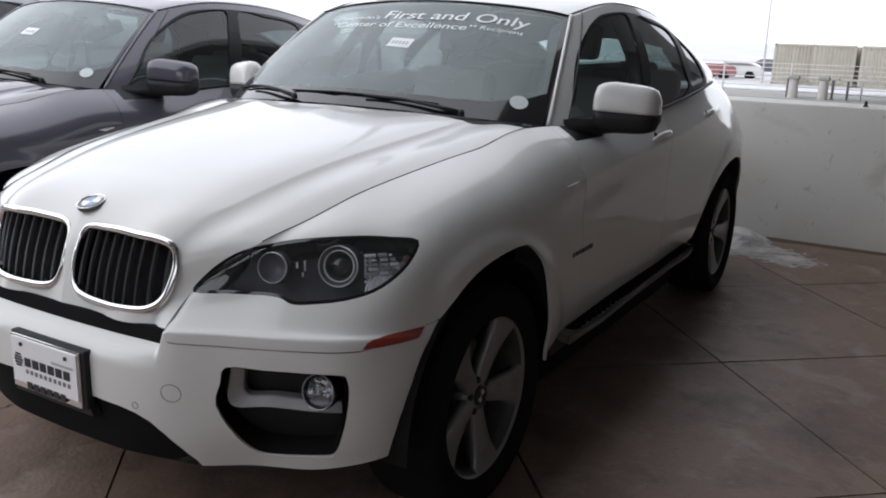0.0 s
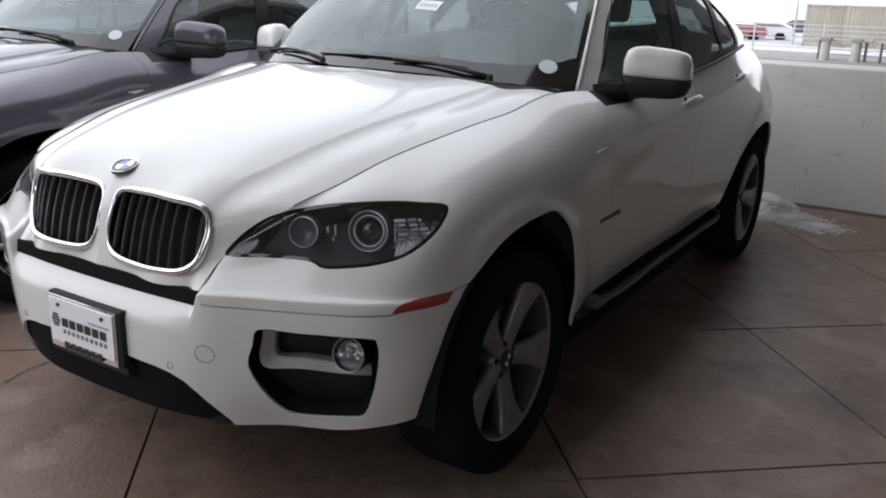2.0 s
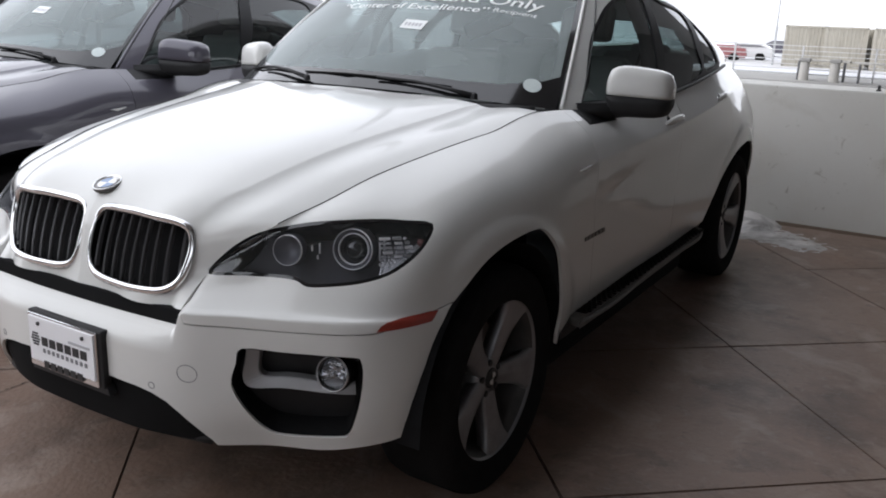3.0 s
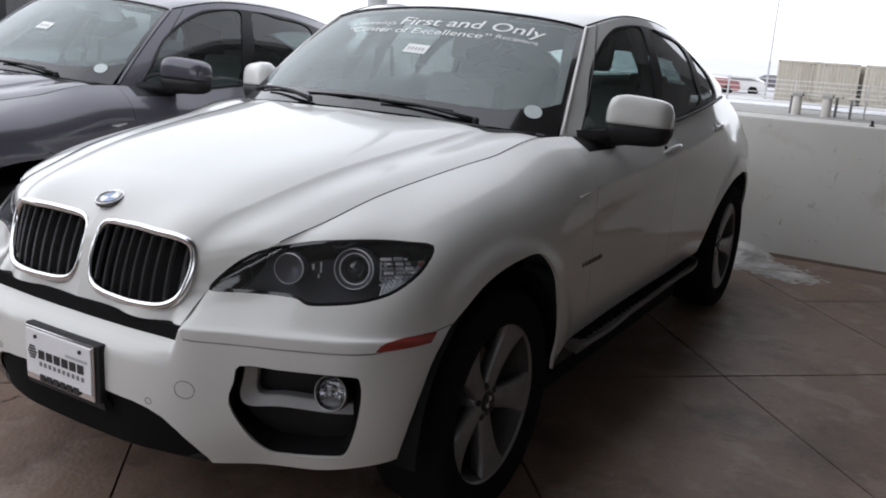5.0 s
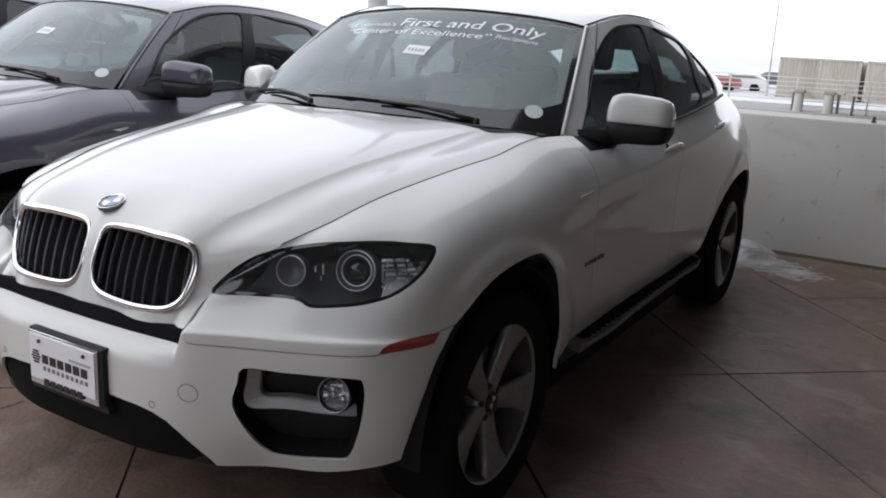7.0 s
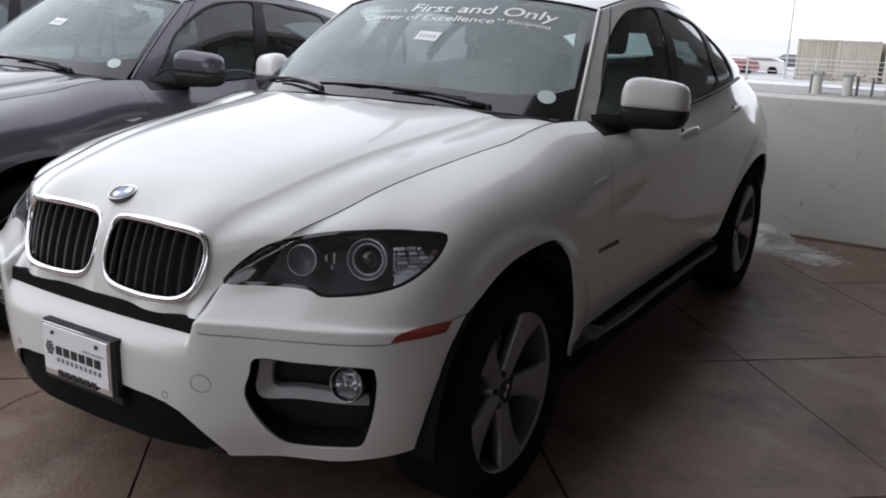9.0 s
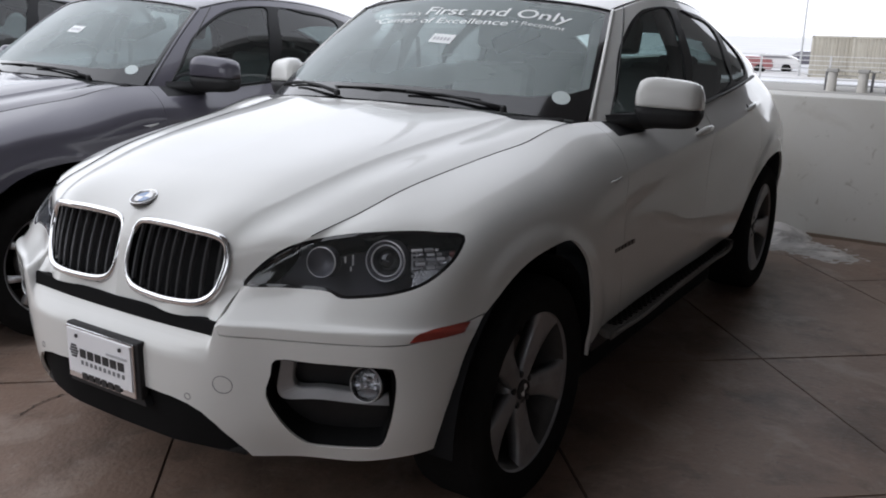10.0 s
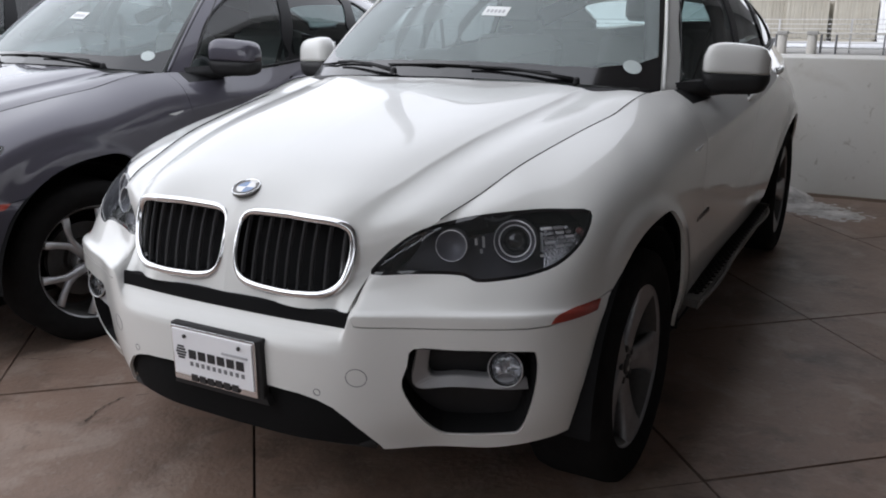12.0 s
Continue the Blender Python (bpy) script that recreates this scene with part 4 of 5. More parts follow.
        round_lamps = (
            ((.586, -.648, .874), .0405, (("bowl", [(-.035, .0001), (-.033, .30), (-.024, .62), (-.008, .90), (.0, .97)], M_BOWL), ("lamp_ring", [(.0, .955), (.004, .965), (.004, .985), (-.002, 1.0)], M_CLEAR), ("shroud", [(-.002, 1.01), (-.002, 1.05), (-.03, 1.07)], M_LAMP_DARK))),
            ((.708, -.528, .872), .0545, (("bowl", [(-.032, .52), (-.012, .70), (-.002, .80)], M_LAMP_DARK), ("inner_ring", [(-.006, .715), (.002, .73), (.003, .775), (-.006, .80)], M_CLEAR), ("lamp_ring", [(-.002, .80), (.003, .86), (.005, .92), (.006, .965)], M_LAMP_DARK), ("bright_ring", [(.006, .955), (.0105, .97), (.0105, .995), (.004, 1.015)], M_CLEAR), ("shroud", [(.003, 1.0), (-.002, 1.06), (-.03, 1.09)], M_LAMP_DARK), ("projector", [(-.034, .60), (-.014, .56), (-.001, .42), (.006, .22), (.008, .0001)], M_GLOSS_BLACK))))
        for at, r, pieces in round_lamps:
            for name, prof, mat in pieces:
                bm = turned(lathe([(a, max(.0001, b * r)) for a, b in prof], 40, caps=name == "projector"), at, le)
                part(name, bm if sx > 0 else mirrored(bm), mat, head, smooth=True)
        # ribbed indicator: stepped bright slats behind the outer end of the lens
        for k in range(7):
            for n, (x0, x1) in enumerate(((0, .030), (.036, .060), (.064, .092 - .006 * abs(k - 3)))):
                bm = box(x0 + .003 * (k % 2), x1, -.004, .006, -.0036, .0036, .0012)
                bm.transform(Matrix.Translation((.776 - .003 * abs(k - 3), -.496, .832 + .0118 * k)) @ pose(0, 0, 0, -18 + 9 * ((k + n) % 4), 0, 47))
                part("lamp_rib", bm if sx > 0 else mirrored(bm), (M_CLEAR, M_SATIN, M_RIBBED)[(k + n) % 3], head)
        for x, y, z, h in ((.766, -.490, .868, .036), (.774, -.480, .868, .042), (.638, -.612, .882, .012), (.652, -.598, .880, .020), (.648, -.602, .856, .008)):
            bm = box(-.0025, .0025, -.006, .006, -h * .7, h * .7, .001)
            bm.transform(Matrix.Translation((x, y, z)) @ pose(0, 0, 0, -12, 0, 40))
            part("lamp_block", bm if sx > 0 else mirrored(bm), M_SATIN, head)
        ribs = [q for q in p["lamp_lens"] if q[:, 0].mean() > .80 and .815 < q[:, 2].mean() < .905]
        skin("indicator_reflector", side_of(ribs), M_RIBBED, head, "clear ribbed indicator", offset=-.046)
        bm = turned(lathe([(0, .010), (.008, .008), (.01, .0001)], 12), (.835, -.400, .885), le)
        part("marker_bulb", bm if sx > 0 else mirrored(bm), M_AMBER, head)
        # fog lamp recess
        skin("fog_recess", side_of(p["fog_recess"]), M_PLASTIC, bumper, "black fog lamp recess", offset=-.075)
        edge = [on_grid(side_g, (0, 2), q[0], q[2], lambda g: g[:, 1] < -.5) for q in shrunk(fog_line, .004, X, Z)]
        bm, a, b = bmesh.new(), [], []
        for q, w in edge:
            c = q - w * .004
            a.append(bm.verts.new((sx * c[0], c[1], c[2])))
            d = q - w * .09
            b.append(bm.verts.new((sx * d[0], d[1], d[2])))
        for k in range(len(a)):
            bm.faces.new((a[k], a[(k + 1) % len(a)], b[(k + 1) % len(a)], b[k]))
        part("recess_wall", bm, M_GAP, bumper)
        bm, rings = bmesh.new(), []
        outer = flow([(.562, .640, 0), (.553, .585, 0), (.547, .548, 0), (.552, .524, 0), (.61, .518, 0), (.70, .515, 0), (.81, .514, 0)], 32)
        inner_line = flow([(.592, .640, 0), (.587, .590, 0), (.585, .566, 0), (.589, .553, 0), (.63, .548, 0), (.70, .544, 0), (.81, .542, 0)], 32)
        for a, b in zip(outer, inner_line):
            ring = []
            for (x, z, _), deep in ((a, .020), (b, .034), (b, .062), (a, .062)):
                q, w = on_grid(side_g, (0, 2), x, z, lambda g: g[:, 1] < -.5)
                q = q - w * deep
                ring.append(bm.verts.new((sx * q[0], q[1], q[2])))
            rings.append(ring)
        for a, b in zip(rings, rings[1:]):
            for k in range(4):
                bm.faces.new((a[k], b[k], b[(k + 1) % 4], a[(k + 1) % 4]))
        bmesh.ops.recalc_face_normals(bm, faces=bm.faces[:])
        bmesh.ops.bevel(bm, geom=[e for e in bm.edges if len(e.link_faces) == 2 and e.calc_face_angle() > .6], offset=.003, segments=1, affect="EDGES")
        part("recess_trim", bm, M_DULL, bumper, "dull silver trim bar in the fog lamp recess")
        q, w = on_grid(side_g, (0, 2), .762, .570, lambda g: g[:, 1] < -.5)
        at, ax = Vector(q - w * .032), Vector((.12, -.97, .2)).normalized()
        fog = part("fog_lamp", turned(lathe([(-.06, .04), (-.02, .047), (.010, .048), (.013, .044), (.004, .041), (-.01, .040)], 36, caps=False), at, ax) if sx > 0 else mirrored(turned(lathe([(-.06, .04), (-.02, .047), (.010, .048), (.013, .044), (.004, .041), (-.01, .040)], 36, caps=False), at, ax)), M_GLOSS_BLACK, bumper, "round fog lamp in a black bezel", smooth=True)
        for name, prof, mat in (("reflector", [(-.040, .0001), (-.038, .012), (-.030, .024), (-.018, .034), (-.004, .040)], M_REFLECTOR), ("fog_ring", [(.009, .0475), (.0145, .0465), (.0145, .0445), (.011, .0435)], M_SATIN), ("fog_bulb", [(-.036, .006), (-.016, .006), (-.012, .0001)], M_CHROME), ("fog_glass", [(-.002, .040), (.003, .030), (.005, .015), (.006, .0001)], M_LENS)):
            bm = turned(lathe(prof, 16 if name == "reflector" else 30, caps=False), at, ax)
            part(name, bm if sx > 0 else mirrored(bm), mat, fog, smooth=name != "reflector")
        skin("side_reflector", side_of(p["flash"]), M_ORANGE, bumper, "orange side reflector", rim=.006, offset=.003)
    # lower intake and lip
    skin("lower_intake", two(p["intake"]), M_GAP, bumper, "black lower air intake", offset=-.05)
    lip = []
    for x in np.linspace(-.44, .44, 25):
        lip.append((x, -.848 + .35 * abs(x) ** 2.3, .352))
    part("air_dam", tube(lip, .013, 8, flat=1.2), M_PLASTIC, bumper, smooth=True)
    # proud black strip in place of the shaded slot under the grille
    bm, rings = bmesh.new(), []
    for x in np.linspace(-.393, .393, 41):
        top, low = -.8585 + .011 * (x / .393) ** 2, -.864 + .012 * (x / .393) ** 2
        rings.append([bm.verts.new((x, y, z)) for y, z in ((low, .686), (top, .719), (top + .002, .723), (top + .03, .723), (low + .03, .682), (low + .003, .682))])
    for a, b in zip(rings, rings[1:]):
        for k in range(6):
            bm.faces.new((a[k], b[k], b[(k + 1) % 6], a[(k + 1) % 6]))
    bm.faces.new(rings[0])
    bm.faces.new(rings[-1])
    bmesh.ops.recalc_face_normals(bm, faces=bm.faces[:])
    part("upper_slot", bm, M_GAP, bumper, "black strip painting in the dark slot under the grille")
    # kidney grilles
    for sx in (1, -1):
        pts = []
        for q in kidney_line:
            pts.append((np.array([q[0], nose(q[0], q[2]) - .002, q[2]]), 0))
        g = part("grille", tube([(sx * c[0], c[1], c[2]) for c, w in pts], [.0065 + .0050 * min(1, max(0, (c[0] - .024) / .05)) for c, w in pts], 10, closed=True, up=Y, flat=.8), M_CHROME, car, "chrome-framed grille with dark vertical bars", smooth=True)
        bm = bmesh.new()
        a, b = [bm.verts.new((sx * c[0], c[1], c[2])) for c, w in pts], [bm.verts.new((sx * c[0], c[1] + .055, c[2])) for c, w in pts]
        for k in range(len(a)):
            bm.faces.new((a[k], a[(k + 1) % len(a)], b[(k + 1) % len(a)], b[k]))
        bm.faces.new(b)
        part("grille_box", bm, M_GAP, g, "dark grille opening")
        for k in range(9):
            x, column = .040 + .0385 * k, []
            zs = [q[2] for q in kidney_line if abs(q[0] - x) < .022]
            for z in np.linspace(min(zs) + .004, max(zs) - .004, 8):
                column.append((sx * x, nose(x, z) + .012, z))
            bm = bmesh.new()
            rings = [[bm.verts.new((q[0] + dx, q[1] + dy, q[2])) for dx, dy in ((-.0028, 0), (0, -.004), (.0028, 0), (.0035, .011), (-.0035, .011))] for q in column]
            for r0, r1 in zip(rings, rings[1:]):
                for j in range(5):
                    bm.faces.new((r0[j], r0[(j + 1) % 5], r1[(j + 1) % 5], r1[j]))
            bmesh.ops.recalc_face_normals(bm, faces=bm.faces[:])
            part("grille_bar", bm, M_BAR, g)
    # roundel on the bonnet
    q, w = on_grid(hood_g, (0, 1), 0, -.735)
    at, ax = Vector(q), (Vector(w) * .6 + Vector((0, 0, .45))).normalized()
    badge = part("bonnet_badge", turned(lathe([(-.004, .041), (.004, .041), (.006, .037), (.005, .028), (.005, .0001)], 40), at, ax), M_BADGE, car, "round enamel badge, blue and white quarters", smooth=True)
    for k in range(4):
        bm = bmesh.new()
        bm.faces.new([bm.verts.new((.0065, 0, 0))] + [bm.verts.new((.0065, .027 * math.cos(a), .027 * math.sin(a))) for a in np.linspace(k * math.pi / 2, (k + 1) * math.pi / 2, 10)])
        part("badge_quarter", turned(bm, at, ax), M_BLUE if k % 2 else M_ENAMEL, badge)
    part("badge_ring", turned(lathe([(.004, .0405), (.008, .040), (.008, .038), (.004, .0375)], 40), at, ax), M_CHROME, badge, smooth=True)
    # small things on the bumper
    for sx in (1, -1):
        for name, x, z, r in (("tow_cover", .425, .561, .0245), ("parking_sensor", .322, .512, .009)):
            ring = []
            for a in np.linspace(0, 2 * math.pi, 28, endpoint=False):
                c, w = on_grid(side_g, (0, 2), x + r * math.cos(a), z + r * math.sin(a), lambda g: g[:, 1] < -.5)
                ring.append((sx * c[0], c[1], c[2]))
            part(name, tube(ring, .0012, 6, closed=True), M_INK_GREY, bumper, "round cover with a fine gap")
    # number plate: writing kept as plain bars
    plate = part("number_plate", joined(box(-.166, .173, -.921, -.895, .462, .636, .006), slab_of([(-.166, .47), (.173, .47), (.185, .445), (-.175, .445)], (-.914, -.89))), M_PLASTIC, car, "dealer plate with dark bars in a metal frame")
    plate.matrix_basis = Matrix.Translation((.0115, 0, .0254)) @ Matrix.Diagonal((.935, 1, .96, 1))
    frame = box(-.1575, .1575, -.9285, -.917, .466, .63, .003)
    part("plate_frame", frame, M_CHROME, plate, "brushed metal plate frame")
    part("plate_card", box(-.150, .150, -.932, -.918, .486, .623, .001), M_PLATE, plate, "white card")
    for k in range(6):
        part("plate_bar", box(-.088 + .036 * k, -.088 + .036 * k + .027, -.934, -.931, .541, .567), M_INK, plate)
    for k in range(10):
        part("small_bar", box(-.085 + .0215 * k, -.085 + .0215 * k + .010, -.934, -.931, .519, .531), M_INK_GREY, plate)
    for k in range(5):
        s = .020 - .004 * abs(k - 2)
        part("plate_mark", box(-.118 - s, -.118 + s, -.934, -.931, .536 + .0085 * k, .541 + .0085 * k), M_INK, plate)
    for k in range(6):
        part("frame_bar", box(-.085 + .031 * k, -.085 + .031 * k + .024, -.934, -.9275, .4725, .4935), M_INK, plate)
    part("pale_bar", box(.04, .135, -.934, -.931, .576, .583), M_INK_PALE, plate)
    for x in (-.10, .105):
        part("plate_bolt", lathe([(-.936, .006), (-.93, .006)], 10, "y", (x, 0, .605)), M_INK, plate)
    # wheels
    for y, x in ((-.025, .800), (2.895, .805)):
        for sx in (1, -1):
            wheel_at(car, (sx * x, y, .366), sx, "star")
    # mirrors, handles, indicator, badge
    up, foot = mirror_bodies()
    for sx in (1, -1):
        f = lambda b: b if sx > 0 else mirrored(b)
        base = part("door_mirror", f(foot()), M_PLASTIC, car, "door mirror with a black foot", smooth=True)
        part("mirror_shell", f(up()), M_WHITE, base, smooth=True)
        part("mirror_glass", f(box(.885, 1.05, .928, .934, 1.15, 1.29, .003)), M_CHROME, base)
        for y0, y1, z0, z1 in ((1.33, 1.56, 1.058, 1.07), (2.25, 2.48, 1.098, 1.112)):
            pts = []
            for s in np.linspace(0, 1, 7):
                c, w = on_grid(side_g, (1, 2), y0 + (y1 - y0) * s, z0 + (z1 - z0) * s, lambda g: g[:, 0] > .6)
                c = c + w * (.002 + .015 * math.sin(math.pi * s) ** .6)
                pts.append(tuple(c))
            # flat black disc paints in the shade behind the handle
            c, w = on_grid(side_g, (1, 2), y0 + .05, z0 + .010, lambda g: g[:, 0] > .6)
            shade_disc = turned(lathe([(-.004, .021), (.001, .020), (.0015, .0001)], 24), Vector(c), w)
            part("handle_recess", f(shade_disc), M_GAP, car, "black disc painting in the shade behind the handle", smooth=True)
            part("door_handle", f(tube(pts, [.006, .011, .013, .013, .012, .011, .006], 10, flat=1.25)), M_WHITE, car, "painted door handle", smooth=True)
        c, w = on_grid(side_g, (1, 2), .47, .972, lambda g: g[:, 0] > .6)
        bm = slab_of([(.435, .978), (.525, .986), (.53, .982), (.475, .968)], (c[0] - .01, c[0] + .005), "yz")
        part("side_indicator", f(bm), M_CLEAR, car, "small clear side indicator")
        c, w = on_grid(side_g, (1, 2), .59, .724, lambda g: g[:, 0] > .6)
        for k in range(6):
            y = .50 + .033 * k
            part("side_badge", f(box(c[0] - .004, c[0] + .0045, y, y + .022, .717, .732)), M_BADGE, car, "dark metal side badge as plain bars")
        # running board
        plan = rounded([(.868, .62), (.885, .52), (.93, .452), (.975, .435), (.99, .47), (.987, 1.0), (.980, 1.7), (.968, 2.06), (.945, 2.12), (.90, 2.13), (.868, 2.10), (.868, 1.4)], 4)
        slab = slab_of([tuple(q) for q in plan], (.418, .448), "xy")
        bmesh.ops.bevel(slab, geom=[e for e in slab.edges if abs(e.verts[0].co.z - e.verts[1].co.z) < 1e-5], offset=.005, segments=2, affect="EDGES")
        board = part("running_board", f(slab), M_BOARD, car, "dull grey running board with a studded tread")
        part("board_edge", f(tube(flow([(.985, .462, .437), (.991, .52, .437), (.989, 1.0, .437), (.983, 1.7, .437), (.972, 2.04, .437), (.955, 2.10, .437)], 60), .0065, 8, flat=1.3)), M_TREAD, board, "satin edge strip", smooth=True)
        pads = []
        for k in range(62):
            for j in range(4):
                y = .52 + .0255 * k
                x = .894 + .0225 * j + (.0105 if k % 2 else 0) - .012 * max(0, y - 1.2)
                pads.append(box(x - .0085, x + .0085, y - .008, y + .008, .446, .4515))
        part("tread", joined(*pads), M_TREAD, board, "grey rubber studs")
    # wipers
    def on_screen(x, up, lift):
        foot_y = np.interp(abs(x), [q[0] for q in screen_foot[::-1]], [q[1] for q in screen_foot[::-1]])
        q, n = on_grid(screen_g, (0, 1), abs(x), foot_y + up)
        return (x, q[1] + n[1] * lift, q[2] + n[2] * lift)

    sweep = lambda rows: [on_screen(*r) for r in rows]
    for arm, blade in ((sweep([(.50, .002, .010), (.40, .018, .016), (.26, .034, .015), (.10, .040, .014)]), sweep([(-.28, .045, .006), (-.05, .047, .007), (.18, .045, .007), (.40, .036, .006)])), (sweep([(-.22, .005, .02), (-.36, .03, .025), (-.48, .045, .022), (-.58, .05, .02)]), sweep([(-.73, .055, .008), (-.62, .055, .01), (-.5, .055, .01), (-.38, .045, .008)]))):
        a = part("wiper", tube(arm, [.010, .007, .0055, .005], 8), M_PLASTIC, car, "black windscreen wiper", smooth=True)
        part("wiper_blade", tube(blade, [.003, .005, .005, .003], 8), M_RUBBER, a, smooth=True)
        part("wiper_pivot", lathe([(-.012, .013), (.006, .012), (.012, .006)], 14, "z", arm[0]), M_PLASTIC, a)
    part("scuttle", tube([(x, .40 + .30 * abs(x) ** 2.1, 1.172 - .03 * abs(x)) for x in np.linspace(-.70, .70, 15)], .05, 8, flat=.35), M_PLASTIC, car, "black scuttle panel", smooth=True)
    # cabin
    part("dashboard", joined(box(-.70, .70, .52, 1.0, .92, 1.05, .05, 3), box(.18, .60, .80, 1.02, 1.03, 1.11, .04, 3)), M_DASH, car, "dark dashboard", smooth=False)
    part("steering_wheel", turned(tube([(0, .185 * math.cos(a), .185 * math.sin(a)) for a in np.linspace(0, 2 * math.pi, 36, endpoint=False)], .017, 8, closed=True), (.37, 1.16, 1.02), (0, -.9, .42)), M_DASH, car, smooth=True)
    for x, y, wide in ((.345, 1.72, .235), (-.345, 1.72, .235), (.36, 2.62, .27), (-.36, 2.62, .27)):
        c, b, h = seat_bodies(x, y, wide)
        s = part("seat", c, M_SEAT, car, "grey leather seat", smooth=False)
        part("backrest", b, M_SEAT, s)
        if y > 2:
            h.transform(Matrix.Translation((0, 0, -.20)))
        part("headrest", h, M_SEAT, s)
    part("cabin_floor", box(-.8, .8, .5, 3.5, .40, .45), M_DASH, car)
    part("tonneau", box(-.7, .7, 2.75, 3.6, 1.02, 1.05), M_DASH, car)
    skin("headliner", two(p["roof"]), M_HEADLINER, car, offset=-.03)
    for sx in (1, -1):
        part("door_card", box(sx * .80 - .03, sx * .80 + .03, .72, 2.5, .5, 1.09, .02), M_DASH, car)
        part("belt_pillar", tube([(sx * .81, 1.55, 1.10), (sx * .735, 1.58, 1.40), (sx * .64, 1.62, 1.56)], .032, 8), M_DASH, car, smooth=True)
        part("seat_belt", tube([(sx * .72, 1.66, 1.42), (sx * .66, 1.60, 1.15), (sx * .6, 1.55, .9)], .02, 6, flat=.2), M_DASH, car)
        part("pillar_lining", tube([(sx * .73, .69, 1.10), (sx * .69, .80, 1.24), (sx * .64, .95, 1.37), (sx * .58, 1.10, 1.49)], [.06, .05, .045, .04], 10), M_DASH, car, smooth=True)
    mirror = part("cabin_mirror", box(-.105, .105, -.018, .018, -.036, .036, .015, 3), M_GAP, car, "black rear-view mirror")
    mirror.matrix_basis = pose(.19, 1.10, 1.437, -10, -24, 30)
    part("mirror_stalk", tube([(.17, 1.02, 1.57), (.225, 1.06, 1.53), (.255, 1.08, 1.485), (.21, 1.09, 1.45)], .018, 8), M_GAP, car)
    # stickers on the windscreen
    for sx, sz, w, h in ((.655, .605, .034, .027),):
        c, n = on_grid(screen_g, (0, 1), sx, sz)
        bm = lathe([(.0, 1.0), (.01, .0001)], 28)
        bm.transform(Matrix.Diagonal((.1, w, w, 1)))
        part("round_sticker", turned(bm, Vector(c) + Vector(n) * .003, n), M_DECAL, car, "round pale service sticker")
    corners = []
    for x, s in ((.012, .682), (.118, .682), (.118, .735), (.012, .735)):
        c, n = on_grid(screen_g, (0, 1), abs(x), s - .004)
        corners.append(Vector((x, c[1], c[2])) + Vector((0, n[1], n[2])) * .003)
    bm = bmesh.new()
    bm.faces.new([bm.verts.new(c) for c in corners])
    note = part("paper_note", bm, M_STICKER, car, "white paper slip behind the glass")
    for k in range(5):
        a, b = corners[0].lerp(corners[1], .12 + .16 * k), corners[3].lerp(corners[2], .12 + .16 * k)
        a2, b2 = corners[0].lerp(corners[1], .22 + .16 * k), corners[3].lerp(corners[2], .22 + .16 * k)
        up_ = Vector((0, -.0006, .0008))
        bm = bmesh.new()
        bm.faces.new([bm.verts.new(c + up_) for c in (a.lerp(b, .3), a2.lerp(b2, .3), a2.lerp(b2, .65), a.lerp(b, .65))])
        part("note_bar", bm, M_INK_PALE, note)
    return car


M_BAR = material("grille_bar_black", (.15, .15, .155), .25, metal=.5, vary=.15, scale=30)
M_INK_PALE = material("pale_ink", (.45, .45, .47), .5, vary=.1)
white_car = build_car()


# lettering along the head of the windscreen
def lettering(words, size, x0, x1, foot, rise, bold, parent):
    """Words on the glass between x0 and x1, standing foot metres below its head; rise is the letters' height."""
    data = bpy.data.curves.new("letters", "FONT")
    data.body, data.size, data.offset = words, 1.0, bold
    ob = new("letters", data)
    bpy.context.view_layer.update()
    me = bpy.data.meshes.new_from_object(ob.evaluated_get(bpy.context.evaluated_depsgraph_get()))
    bpy.data.objects.remove(ob)
    co = np.array([tuple(v.co) for v in me.vertices])
    lo, hi = co[:, 0].min(), co[:, 0].max()
    for v, c in zip(me.vertices, co):
        x = x0 + (x1 - x0) * (c[0] - lo) / (hi - lo)
        y = 1.0 + .19 * abs(x) ** 1.6 - foot + c[1] * rise / .72
        q, n = on_grid(screen_g, (0, 1), abs(x), y)
        v.co = (x, q[1] + n[1] * .003, q[2] + n[2] * .003)
    me.materials.clear()
    me.materials.append(M_STICKER)
    bm = bmesh.new()
    bm.from_mesh(me)
    bpy.data.meshes.remove(me)
    left = set(bm.faces)
    while left:
        # one letter at a time: faces that hang together
        todo = [left.pop()]
        island = list(todo)
        while todo:
            for e in todo.pop().edges:
                for g in e.link_faces:
                    if g in left:
                        left.remove(g)
                        todo.append(g)
                        island.append(g)
        one, made = bmesh.new(), {}
        for g in island:
            for v in g.verts:
                if v not in made:
                    made[v] = one.verts.new(v.co)
            one.faces.new([made[v] for v in g.verts])
        part("letter", one, M_STICKER, parent, "white letter on the windscreen")
    bm.free()


lettering("Colorado's", 1, -.405, -.155, .146, .026, .0, white_car)
lettering("First and Only", 1, -.132, .520, .140, .058, .010, white_car)
lettering("\u201cCenter of Excellence\u201d", 1, -.400, .325, .200, .036, .006, white_car)
lettering("Recipient", 1, .345, .522, .186, .024, .0, white_car)

# the two cars beyond it are of the same build
LETTERS = ("letter", "paper_note", "note_bar", "number_plate", "plate_", "small_bar", "frame_bar", "pale_bar", "running_board", "board_edge", "tread")


